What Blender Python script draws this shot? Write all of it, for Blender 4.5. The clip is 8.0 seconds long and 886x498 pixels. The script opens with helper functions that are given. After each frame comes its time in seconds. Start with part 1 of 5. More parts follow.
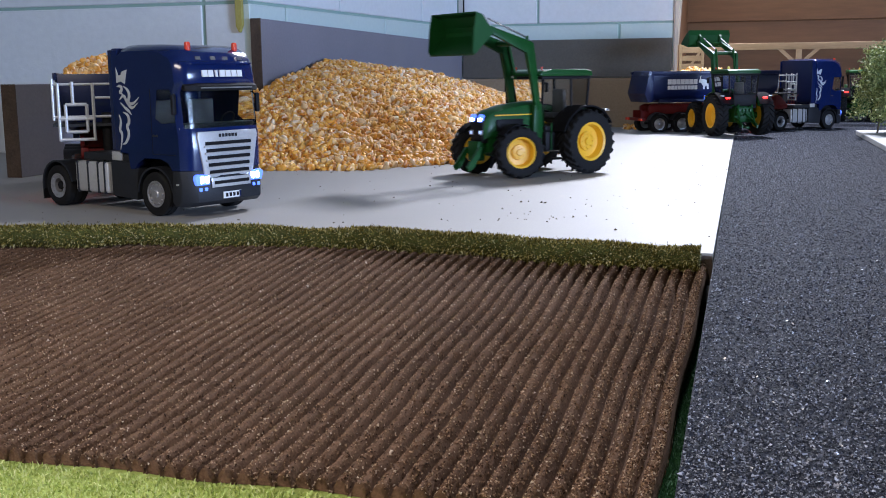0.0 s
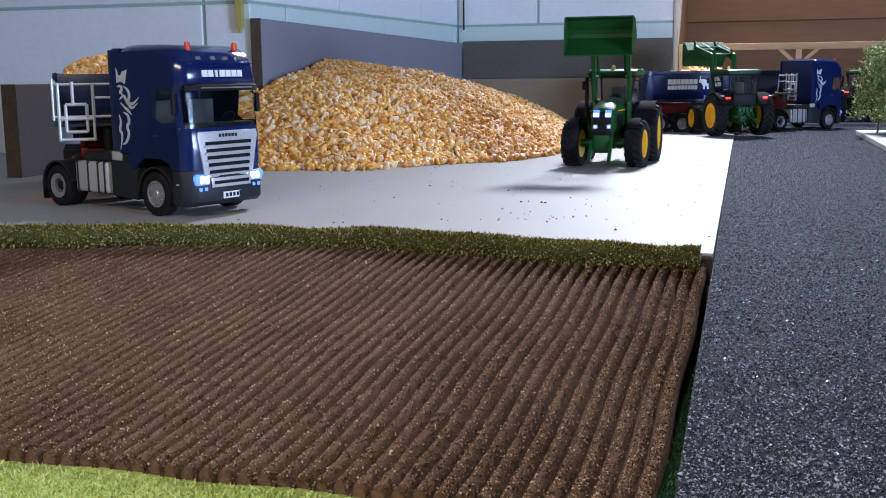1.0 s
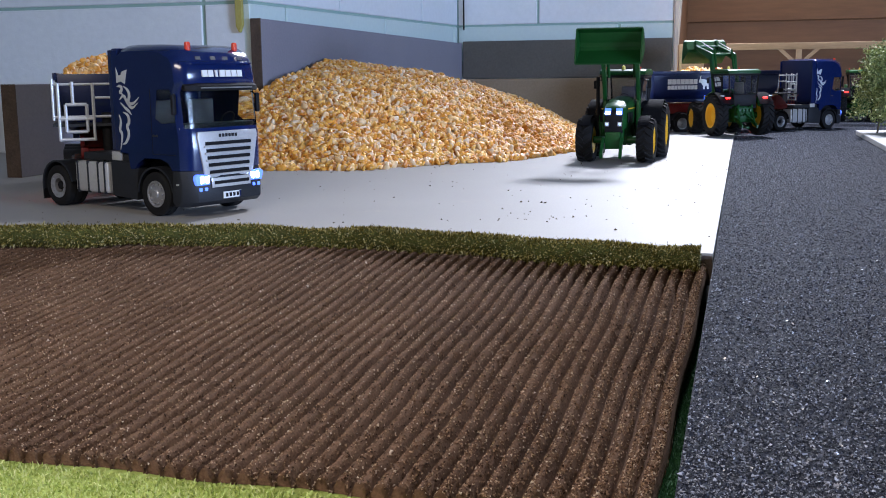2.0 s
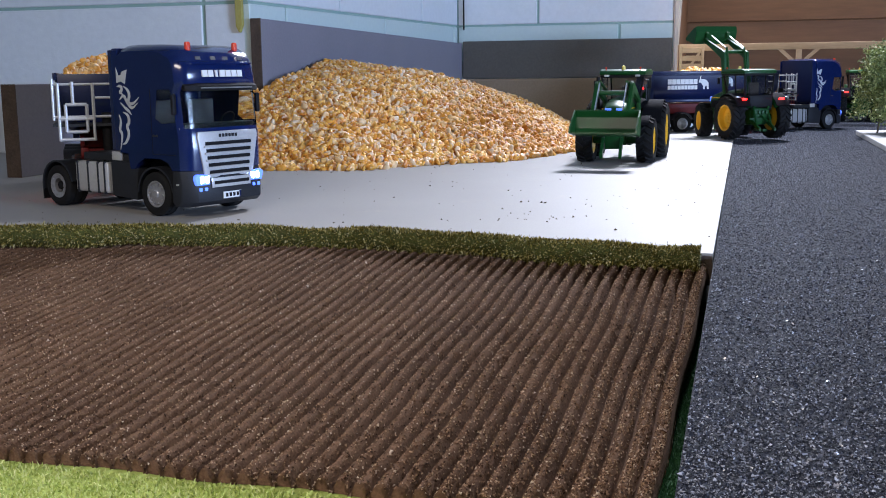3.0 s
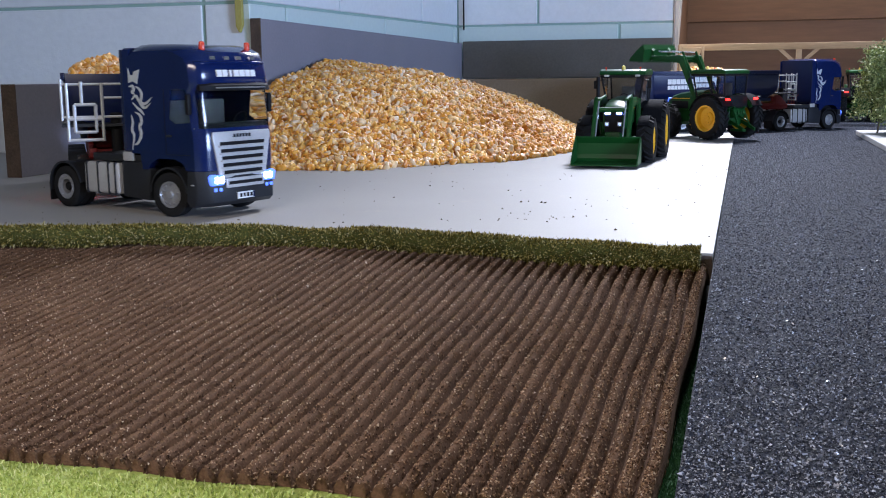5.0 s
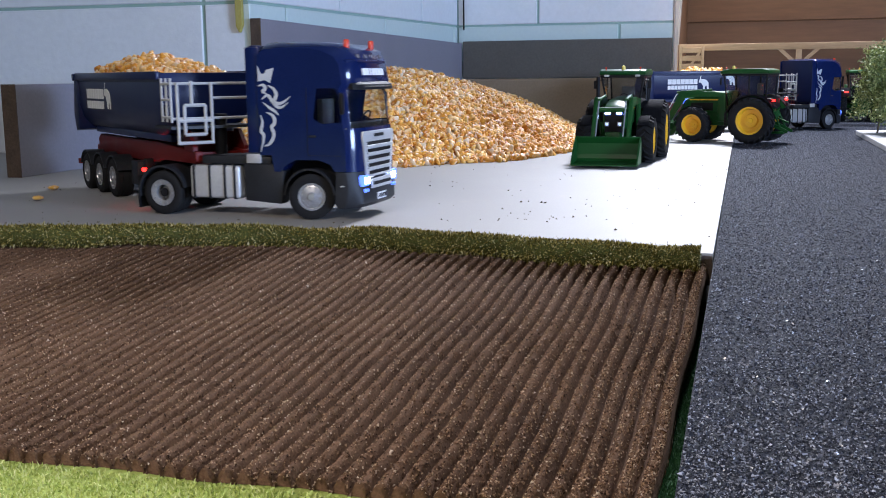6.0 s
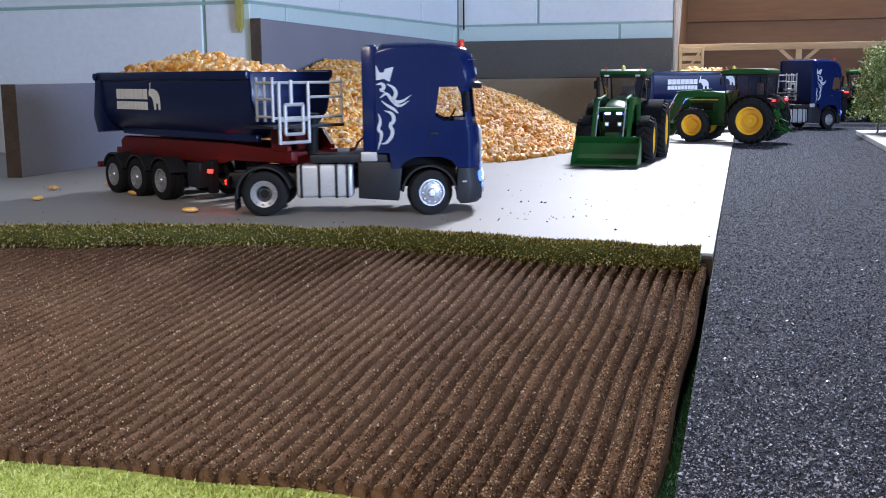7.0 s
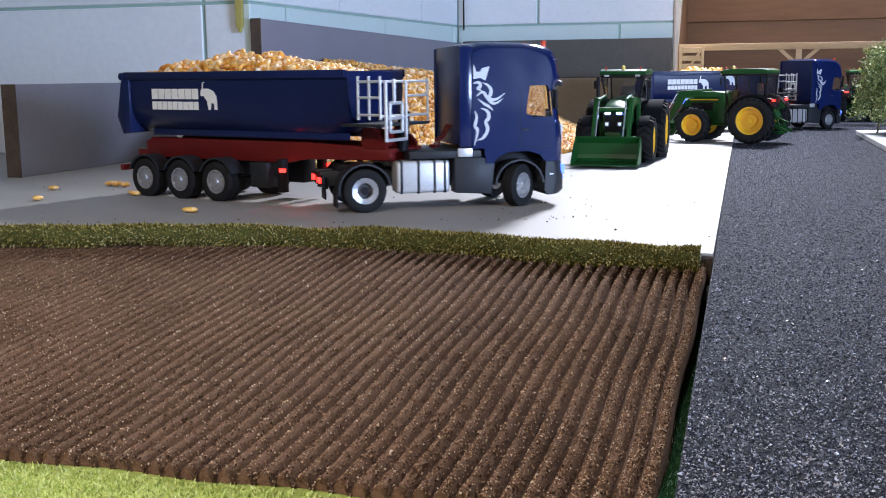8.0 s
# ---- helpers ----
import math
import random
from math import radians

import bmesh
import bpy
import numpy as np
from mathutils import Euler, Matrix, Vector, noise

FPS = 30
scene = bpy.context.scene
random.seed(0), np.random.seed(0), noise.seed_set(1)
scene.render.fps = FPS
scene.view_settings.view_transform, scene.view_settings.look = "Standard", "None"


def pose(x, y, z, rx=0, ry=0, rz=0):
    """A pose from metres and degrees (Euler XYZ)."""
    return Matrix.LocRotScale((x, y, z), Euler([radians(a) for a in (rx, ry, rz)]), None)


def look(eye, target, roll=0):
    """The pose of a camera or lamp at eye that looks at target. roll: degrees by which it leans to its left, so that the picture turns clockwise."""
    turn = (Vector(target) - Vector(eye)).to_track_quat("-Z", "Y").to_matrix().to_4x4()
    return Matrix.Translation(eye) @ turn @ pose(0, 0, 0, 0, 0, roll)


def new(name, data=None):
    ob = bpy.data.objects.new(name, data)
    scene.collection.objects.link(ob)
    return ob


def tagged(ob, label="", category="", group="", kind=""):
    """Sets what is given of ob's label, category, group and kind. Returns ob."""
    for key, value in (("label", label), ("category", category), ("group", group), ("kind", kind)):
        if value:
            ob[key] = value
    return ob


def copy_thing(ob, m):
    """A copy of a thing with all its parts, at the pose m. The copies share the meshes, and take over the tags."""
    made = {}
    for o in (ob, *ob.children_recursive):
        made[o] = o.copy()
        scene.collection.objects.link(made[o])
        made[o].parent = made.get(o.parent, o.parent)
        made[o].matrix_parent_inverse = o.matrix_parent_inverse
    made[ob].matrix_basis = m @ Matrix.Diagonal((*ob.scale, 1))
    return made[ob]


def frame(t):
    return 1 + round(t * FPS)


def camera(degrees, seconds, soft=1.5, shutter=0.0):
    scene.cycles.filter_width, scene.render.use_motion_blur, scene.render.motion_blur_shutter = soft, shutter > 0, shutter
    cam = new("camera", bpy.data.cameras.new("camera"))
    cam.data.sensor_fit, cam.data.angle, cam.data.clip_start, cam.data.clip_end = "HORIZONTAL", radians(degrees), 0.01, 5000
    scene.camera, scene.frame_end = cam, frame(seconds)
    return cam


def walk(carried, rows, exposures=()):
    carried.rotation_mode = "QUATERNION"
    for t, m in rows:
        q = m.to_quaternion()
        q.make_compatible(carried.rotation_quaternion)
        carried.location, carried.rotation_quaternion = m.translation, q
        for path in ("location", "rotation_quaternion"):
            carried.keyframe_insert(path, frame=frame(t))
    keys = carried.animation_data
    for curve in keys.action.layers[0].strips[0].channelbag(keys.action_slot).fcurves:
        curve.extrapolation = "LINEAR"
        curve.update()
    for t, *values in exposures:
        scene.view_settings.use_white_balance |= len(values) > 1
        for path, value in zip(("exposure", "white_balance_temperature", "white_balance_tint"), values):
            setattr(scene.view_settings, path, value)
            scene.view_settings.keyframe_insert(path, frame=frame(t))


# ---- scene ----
cam = camera(45.93, 8.0, soft=1.0, shutter=0.5)
EYE = (0.0, 0.0, 0.1009)
VIEW = look(EYE, (0.0, 1.0, 0.1009 - math.tan(0.165)), -0.567)
walk(cam, [(0.0, VIEW), (8.0, VIEW)], exposures=[(0.0, 0.05, 6050, 12), (4.75, 0.05, 6050, 12), (6.0, 0.14, 6100, 12), (7.0, 0.25, 6150, 12), (8.0, 0.36, 6250, 12)])

# ---- light ----
world = bpy.data.worlds.new("world")
scene.world = world
world.use_nodes = True
world.node_tree.nodes["Background"].inputs[0].default_value = (0.55, 0.65, 0.9, 1)
world.node_tree.nodes["Background"].inputs[1].default_value = 0.02


def area_lamp(name, eye, target, watts, size, size_y, colour, spread=180):
    data = bpy.data.lights.new(name, "AREA")
    data.shape, data.size, data.size_y = "RECTANGLE", size, size_y
    data.energy, data.color = watts, colour
    data.spread = radians(spread)
    ob = new(name, data)
    ob.matrix_basis = look(eye, target)
    return ob


area_lamp("lamp_tube_back", (0.695, 2.44, 1.25), (0.26, 1.02, 0.0), 41, 0.34, 0.24, (0.90, 0.91, 1.0), 120)
area_lamp("lamp_tube_front", (-0.30, -0.05, 0.52), (-0.12, 0.35, -0.03), 4.2, 0.5, 0.10, (1.0, 0.86, 0.72))
area_lamp("lamp_window", (2.05, -0.95, 0.27), (-0.4, 1.2, 0.15), 74, 0.8, 0.5, (0.50, 0.66, 1.0))

# layout frame: origin at the corner of the yard, x across the road, y along it
PLAN = pose(0.154, 0.587, 0, 0, 0, -16)
rng = np.random.default_rng(4)


# ---- materials ----
def nodes_of(name):
    m = bpy.data.materials.new(name)
    m.use_nodes = True
    nt = m.node_tree
    return m, nt, nt.nodes["Principled BSDF"]


def ramp(nt, fac, stops):
    r = nt.nodes.new("ShaderNodeValToRGB")
    els = r.color_ramp.elements
    while len(els) < len(stops):
        els.new(0.5)
    for e, (p, c) in zip(els, stops):
        e.position, e.color = p, (*c, 1)
    nt.links.new(fac, r.inputs[0])
    return r.outputs[0]


def noise_tex(nt, scale, detail=4, rough=0.6, stretch=None):
    co = nt.nodes.new("ShaderNodeTexCoord")
    n = nt.nodes.new("ShaderNodeTexNoise")
    n.inputs["Scale"].default_value, n.inputs["Detail"].default_value, n.inputs["Roughness"].default_value = scale, detail, rough
    src = co.outputs["Object"]
    if stretch:
        mp = nt.nodes.new("ShaderNodeMapping")
        mp.inputs["Scale"].default_value = stretch
        nt.links.new(src, mp.inputs[0])
        src = mp.outputs[0]
    nt.links.new(src, n.inputs["Vector"])
    return n.outputs["Fac"]


def mix(nt, fac, a, b, mode="MIX"):
    m = nt.nodes.new("ShaderNodeMix")
    m.data_type, m.blend_type = "RGBA", mode
    for k, v in ((0, fac), (6, a), (7, b)):
        if hasattr(v, "is_linked"):
            nt.links.new(v, m.inputs[k])
        elif k == 0:
            m.inputs[0].default_value = v
        else:
            m.inputs[k].default_value = (*v, 1)
    return m.outputs[2]


def bump(nt, bs, height, strength, dist):
    b = nt.nodes.new("ShaderNodeBump")
    b.inputs["Strength"].default_value, b.inputs["Distance"].default_value = strength, dist
    nt.links.new(height, b.inputs["Height"])
    nt.links.new(b.outputs[0], bs.inputs["Normal"])


def surface(name, lo, hi, rough=0.6, metal=0.0, coarse=12, fine=400, relief=0.2, depth=0.0004, wear=None, coat=0.0, stretch=None, spec=0.5):
    """Two scales of variation between the colours lo and hi, fine relief, and stains of colour wear."""
    m, nt, bs = nodes_of(name)
    a = noise_tex(nt, coarse, 5, 0.65, stretch)
    b = noise_tex(nt, fine, 3, 0.6, stretch)
    c1 = ramp(nt, a, [(0.3, lo), (0.7, hi)])
    c2 = ramp(nt, b, [(0.3, lo), (0.7, hi)])
    col = mix(nt, 0.5, c1, c2)
    if wear:
        w = ramp(nt, noise_tex(nt, coarse * 3.7, 8, 0.75), [(0.58, (0, 0, 0)), (0.72, (1, 1, 1))])
        col = mix(nt, w, col, wear)
    nt.links.new(col, bs.inputs["Base Color"])
    r = nt.nodes.new("ShaderNodeMapRange")
    r.inputs[3].default_value, r.inputs[4].default_value = max(rough - 0.1, 0.02), min(rough + 0.1, 1)
    nt.links.new(a, r.inputs[0])
    nt.links.new(r.outputs[0], bs.inputs["Roughness"])
    bs.inputs["Metallic"].default_value = metal
    bs.inputs["Specular IOR Level"].default_value = spec
    bs.inputs["Coat Weight"].default_value = coat
    bs.inputs["Coat Roughness"].default_value = 0.08
    if relief:
        bump(nt, bs, b, relief, depth)
    return m


def island_colours(name, stops, rough=0.5, spec=0.5, grain=900, tips=None):
    """Each loose piece of the mesh takes its own colour from the stops."""
    m, nt, bs = nodes_of(name)
    g = nt.nodes.new("ShaderNodeNewGeometry")
    col = ramp(nt, g.outputs["Random Per Island"], stops)
    n = noise_tex(nt, grain, 2)
    col = mix(nt, 0.35, col, ramp(nt, n, [(0.3, (0.35, 0.35, 0.35)), (0.7, (1, 1, 1))]), "MULTIPLY")
    if tips:
        pale = ramp(nt, noise_tex(nt, grain * 0.8, 1), [(0.56, (0, 0, 0)), (0.68, (0.62, 0.62, 0.62))])
        col = mix(nt, pale, col, tips)
    nt.links.new(col, bs.inputs["Base Color"])
    bs.inputs["Roughness"].default_value = rough
    bs.inputs["Specular IOR Level"].default_value = spec
    return m


def glow(name, colour, strength):
    m, nt, bs = nodes_of(name)
    bs.inputs["Base Color"].default_value = (*colour, 1)
    bs.inputs["Emission Color"].default_value = (*colour, 1)
    bs.inputs["Emission Strength"].default_value = strength
    return m


def glass(name, tint, rough=0.03):
    m, nt, bs = nodes_of(name)
    bs.inputs["Base Color"].default_value = (*tint, 1)
    bs.inputs["Transmission Weight"].default_value = 1.0
    bs.inputs["Roughness"].default_value = rough
    bs.inputs["IOR"].default_value = 1.06
    bs.inputs["Coat Weight"].default_value = 0.45
    bs.inputs["Coat Roughness"].default_value = 0.04
    return m


M_PAD = surface("yard_board", (0.275, 0.265, 0.25), (0.355, 0.343, 0.325), 0.62, coarse=9, fine=700, relief=0.2, wear=(0.36, 0.33, 0.29), spec=0.3)
M_BOARD_EDGE = surface("fibre_edge", (0.045, 0.030, 0.022), (0.12, 0.085, 0.06), 0.9, coarse=60, fine=500, relief=0.8, depth=0.001)
M_ROAD = surface("road_sheet", (0.003, 0.004, 0.005), (0.050, 0.055, 0.072), 0.75, coarse=260, fine=620, relief=1.0, depth=0.0012, spec=0.04)
M_PANEL_GREY = surface("panel_grey", (0.20, 0.192, 0.225), (0.25, 0.24, 0.275), 0.75, coarse=14, fine=350, relief=0.25)
M_PANEL_DARK = surface("panel_dark", (0.075, 0.07, 0.058), (0.115, 0.105, 0.09), 0.75, coarse=12, fine=300, relief=0.3)
M_PANEL_TAN = surface("panel_tan", (0.24, 0.18, 0.11), (0.32, 0.24, 0.16), 0.7, coarse=10, fine=300, relief=0.3)
M_WALL = surface("wall_white", (0.68, 0.71, 0.73), (0.77, 0.80, 0.82), 0.6, coarse=4, fine=120, relief=0.35, depth=0.001)
M_MINT = surface("wall_mint", (0.55, 0.65, 0.62), (0.62, 0.72, 0.68), 0.55, coarse=5, fine=150, relief=0.3, depth=0.001)
M_JOINT = surface("wall_joint", (0.26, 0.40, 0.36), (0.34, 0.48, 0.43), 0.7, coarse=20, fine=300)
M_WOOD = surface("pale_wood", (0.42, 0.25, 0.11), (0.58, 0.37, 0.19), 0.6, coarse=8, fine=60, relief=0.25, stretch=(1, 9, 9))
M_PLY = surface("brown_ply", (0.19, 0.080, 0.026), (0.30, 0.132, 0.048), 0.6, coarse=3, fine=25, relief=0.2, stretch=(0.6, 6, 6))
# the same plywood in two darker tones, with the barn's shade put in
M_PLY_HALF_SHADED = surface("half_shaded_ply", (0.155, 0.064, 0.021), (0.24, 0.106, 0.039), 0.6, coarse=3, fine=25, relief=0.2, stretch=(0.6, 6, 6))
M_PLY_SHADED = surface("shaded_ply", (0.12, 0.056, 0.021), (0.19, 0.090, 0.036), 0.65, coarse=3, fine=25, relief=0.2, stretch=(0.6, 6, 6))
M_SOIL = surface("soil_mat", (0.058, 0.032, 0.019), (0.215, 0.128, 0.078), 0.95, coarse=18, fine=900, relief=1.0, depth=0.001, spec=0.05)
M_SOIL_GRAIN = island_colours("soil_grain", [(0.0, (0.030, 0.016, 0.009)), (0.5, (0.18, 0.102, 0.058)), (0.88, (0.44, 0.29, 0.18)), (0.98, (0.62, 0.49, 0.36))], 0.8, 0.12)
M_ROAD_GRAIN = island_colours("road_grain", [(0.0, (0.012, 0.014, 0.022)), (0.40, (0.030, 0.034, 0.048)), (0.68, (0.066, 0.072, 0.094)), (0.88, (0.17, 0.18, 0.22)), (0.98, (0.46, 0.48, 0.56))], 0.65, 0.08)
M_GLINT = island_colours("road_glint", [(0.0, (0.20, 0.21, 0.24)), (1.0, (0.45, 0.46, 0.50))], 0.12, 0.8)
M_HEDGE = island_colours("turf_fibre", [(0.0, (0.030, 0.027, 0.004)), (0.45, (0.14, 0.115, 0.016)), (0.78, (0.38, 0.31, 0.08)), (1.0, (0.72, 0.63, 0.34))], 0.85, 0.15)
M_GRASS = island_colours("grass_fibre", [(0.0, (0.30, 0.38, 0.08)), (0.5, (0.58, 0.66, 0.20)), (1.0, (0.76, 0.80, 0.40))], 0.85, 0.15)
M_GRASS_BASE = surface("grass_base", (0.26, 0.33, 0.07), (0.42, 0.50, 0.15), 0.95, coarse=30, fine=600, relief=1.0, depth=0.001, spec=0.1)
M_CORN = island_colours("maize", [(0.0, (0.56, 0.20, 0.025)), (0.3, (0.82, 0.38, 0.05)), (0.62, (0.88, 0.50, 0.11)), (0.86, (0.90, 0.60, 0.27)), (1.0, (0.90, 0.74, 0.54))], 0.42, 0.3, 260, (0.86, 0.70, 0.56))
M_PAVE = surface("pale_paving", (0.26, 0.26, 0.255), (0.36, 0.36, 0.35), 0.8, coarse=15, fine=300, relief=0.4)
M_FLOOR = surface("room_floor", (0.20, 0.19, 0.18), (0.28, 0.27, 0.25), 0.7)
M_ROOM = surface("room_wall", (0.30, 0.29, 0.28), (0.38, 0.37, 0.36), 0.8, coarse=3)
M_CEIL = surface("ceiling_white", (0.42, 0.42, 0.41), (0.50, 0.50, 0.49), 0.8, coarse=3)
M_WHITE_BOARD = surface("white_board", (0.42, 0.34, 0.27), (0.52, 0.43, 0.35), 0.6, coarse=15, fine=200)
M_STRAP = surface("yellow_strap", (0.34, 0.29, 0.06), (0.46, 0.40, 0.12), 0.7, coarse=40)
M_BLACK = surface("black_plastic", (0.006, 0.006, 0.007), (0.013, 0.013, 0.015), 0.55, coarse=40, fine=700, relief=0.1, spec=0.15)
M_TRUNK = surface("bark", (0.05, 0.035, 0.02), (0.12, 0.085, 0.05), 0.9, coarse=60, fine=500, relief=0.8)
M_LEAF = island_colours("tree_leaf", [(0.0, (0.06, 0.095, 0.022)), (0.6, (0.27, 0.33, 0.09)), (1.0, (0.55, 0.57, 0.23))], 0.6)


# ---- mesh helpers ----
def mesh_object(name, bm, material, parent=None, label="", smooth=False):
    bmesh.ops.recalc_face_normals(bm, faces=bm.faces)
    me = bpy.data.meshes.new(name)
    bm.to_mesh(me)
    bm.free()
    if smooth:
        me.shade_smooth()
        me.set_sharp_from_angle(angle=radians(38))
    me.materials.append(material)
    ob = new(name, me)
    if parent:
        ob.parent = parent
    if label:
        ob["label"] = label
    return ob


def part(name, bm, material, parent, label="", smooth=True):
    return mesh_object(name, bm, material, parent, label, smooth)


def soup(name, verts, faces, material, smooth=False):
    me = bpy.data.meshes.new(name)
    me.from_pydata(verts, [], faces)
    if smooth:
        me.shade_smooth()
    me.materials.append(material)
    return new(name, me)


def box(bm, x0, x1, y0, y1, z0, z1, bevel=0.0, segs=2):
    vs = [bm.verts.new((x, y, z)) for x in (x0, x1) for y in (y0, y1) for z in (z0, z1)]
    fs = [bm.faces.new([vs[i] for i in q]) for q in ((0, 1, 3, 2), (4, 6, 7, 5), (0, 4, 5, 1), (2, 3, 7, 6), (0, 2, 6, 4), (1, 5, 7, 3))]
    if bevel:
        es = {e for f in fs for e in f.edges}
        bmesh.ops.bevel(bm, geom=list(es), offset=bevel, segments=segs, affect="EDGES", profile=0.5)
    return bm


def boxed(*a, **k):
    return box(bmesh.new(), *a, **k)


def prism(bm, profile, y0, y1, bevel=0.0, segs=2, axis="y"):
    """A polygon of (x, z) pushed through from y0 to y1 (axis z: (x, y) from z0 to z1)."""
    def at(p, w):
        return (p[0], w, p[1]) if axis == "y" else (p[0], p[1], w) if axis == "z" else (w, p[0], p[1])
    a = [bm.verts.new(at(p, y0)) for p in profile]
    b = [bm.verts.new(at(p, y1)) for p in profile]
    n = len(a)
    fs = [bm.faces.new(a), bm.faces.new(b[::-1])]
    fs += [bm.faces.new((a[i], b[i], b[(i + 1) % n], a[(i + 1) % n])) for i in range(n)]
    if bevel:
        bmesh.ops.bevel(bm, geom=list({e for f in fs for e in f.edges}), offset=bevel, segments=segs, affect="EDGES", profile=0.5)
    return bm


def rod(bm, a, b, r, segs=10, r2=None):
    a, b = Vector(a), Vector(b)
    m = Matrix.Translation((a + b) / 2) @ (b - a).to_track_quat("Z", "Y").to_matrix().to_4x4()
    bmesh.ops.create_cone(bm, cap_ends=True, segments=segs, radius1=r, radius2=r if r2 is None else r2, depth=(b - a).length, matrix=m)
    return bm


def lathe(bm, profile, segs=32, axis="y"):
    """A ring swept round the y axis from (radius, along) pairs, closed on itself where it ends on the axis."""
    rings = []
    for r, w in profile:
        if r < 1e-6:
            rings.append([bm.verts.new((0, w, 0))])
        else:
            rings.append([bm.verts.new((r * math.cos(t), w, r * math.sin(t))) for t in (2 * math.pi * i / segs for i in range(segs))])
    for p, q in zip(rings, rings[1:]):
        for i in range(segs):
            j = (i + 1) % segs
            if len(p) == 1 and len(q) == 1:
                continue
            if len(p) == 1:
                bm.faces.new((p[0], q[i], q[j]))
            elif len(q) == 1:
                bm.faces.new((p[i], p[j], q[0]))
            else:
                bm.faces.new((p[i], p[j], q[j], q[i]))
    return bm


def setting(ob, label, category="structure"):
    ob.matrix_basis = PLAN @ ob.matrix_basis
    return tagged(ob, label, category, kind="structure")


def scatter(base_v, base_f, places, turns, sizes):
    """Vertices and faces of many turned copies of one small shape."""
    n, k = len(places), len(base_v)
    q = turns / np.linalg.norm(turns, axis=1, keepdims=True)
    w, x, y, z = q.T
    R = np.stack([1 - 2 * (y * y + z * z), 2 * (x * y - z * w), 2 * (x * z + y * w),
                  2 * (x * y + z * w), 1 - 2 * (x * x + z * z), 2 * (y * z - x * w),
                  2 * (x * z - y * w), 2 * (y * z + x * w), 1 - 2 * (x * x + y * y)], 1).reshape(n, 3, 3)
    v = np.einsum("nij,nkj->nki", R, base_v[None] * sizes[:, None, None]) + places[:, None]
    faces = []
    for f in base_f:
        faces.append(np.array(f)[None] + k * np.arange(n)[:, None])
    return v.reshape(-1, 3).tolist(), [row for block in faces for row in block.tolist()]


def kernel_shape():
    """A maize kernel about 9 mm long: wide rounded crown, narrow tip, flat sides."""
    rings = [(-0.0052, 0.0011, 0.0009), (-0.0030, 0.0024, 0.0015), (0.0010, 0.0041, 0.0019), (0.0036, 0.0041, 0.0017), (0.0047, 0.0030, 0.0010)]
    v, f, s = [], [], 7
    for x, a, b in rings:
        for i in range(s):
            t = 2 * math.pi * i / s
            v.append((x, a * math.cos(t), b * math.sin(t)))
    for r in range(len(rings) - 1):
        for i in range(s):
            j = (i + 1) % s
            f.append((r * s + i, r * s + j, r * s + s + j, r * s + s + i))
    f.append(tuple(range(s))[::-1])
    f.append(tuple(range((len(rings) - 1) * s, len(rings) * s)))
    return np.array(v), f


KERNEL_V, KERNEL_F = kernel_shape()


# ---- the yard, the road and the field ----
FRONT = [(-0.95, -0.055), (-0.60, -0.042), (-0.459, -0.030), (-0.379, -0.019), (-0.262, 0.011), (-0.194, 0.006), (-0.117, -0.010), (-0.012, -0.016)]


def front_line(x):
    xs, ys = zip(*FRONT)
    return np.interp(x, xs, ys)


bm = prism(bmesh.new(), [(-1.6, -0.05)] + [(x, y + 0.010) for x, y in FRONT] + [(0.0, -0.006), (0.0, 1.392), (-1.6, 1.392)], -0.034, 0.0, axis="z")
setting(mesh_object("yard", bm, M_PAD), "pale grey painted board yard with fine dirt specks", "yard")
bm = prism(bmesh.new(), [(-0.112, -0.0085), (-0.0118, -0.0085), (-0.0004, -0.0085), (-0.0004, -0.0062), (-0.112, -0.0030)], -0.033, -0.0012, axis="z")
setting(mesh_object("yard_edge", bm, M_BOARD_EDGE), "dark brown raw fibreboard edge below the yard", "board edge")
setting(mesh_object("yard_pipe", rod(bmesh.new(), (-0.060, -0.0150, -0.0215), (-0.0010, -0.0150, -0.0215), 0.0048, 16), M_FLOOR, smooth=True), "grey pipe under the edge of the yard", "pipe")
setting(mesh_object("road", boxed(0.0008, 1.6, -1.2, 3.4, -0.034, -0.0022), M_ROAD), "dark grey gritty mineral road sheet with glinting grains", "road")
setting(mesh_object("ground", boxed(-2.2, 2.2, -1.4, 3.6, -0.06, -0.0341), M_GRASS_BASE), "green turf base board under the field", "ground")
setting(mesh_object("paving", boxed(-0.15, 0.0004, 1.396, 3.3, -0.034, -0.0026), M_PAVE), "pale paving behind the yard", "paving")
setting(mesh_object("pavement", boxed(0.190, 0.75, 0.25, 1.22, -0.002, 0.006, bevel=0.0012), M_PAVE), "pale concrete pavement slab with a low kerb", "pavement")


PITCH = 0.00685


def mat_skew(y):
    """The mat lies a little askew: its far end is nearer the road."""
    return 0.0066 * np.clip((y + 0.305) / 0.29, 0, 1) - 0.0012


def mat_height(x, y):
    s = np.clip((y + 0.305) / 0.29, 0, 1)
    base = -0.0305 + 0.0235 * s ** 1.05
    u = np.mod((x + 0.0075) / PITCH, 1.0) - 0.5
    row = np.sqrt(np.clip(1 - (2 * u / 0.90) ** 2, 0, 1))
    fade = np.clip((x + 0.50) / 0.30, 0.32, 1)
    return base + 0.0082 * (row - 0.82) * fade


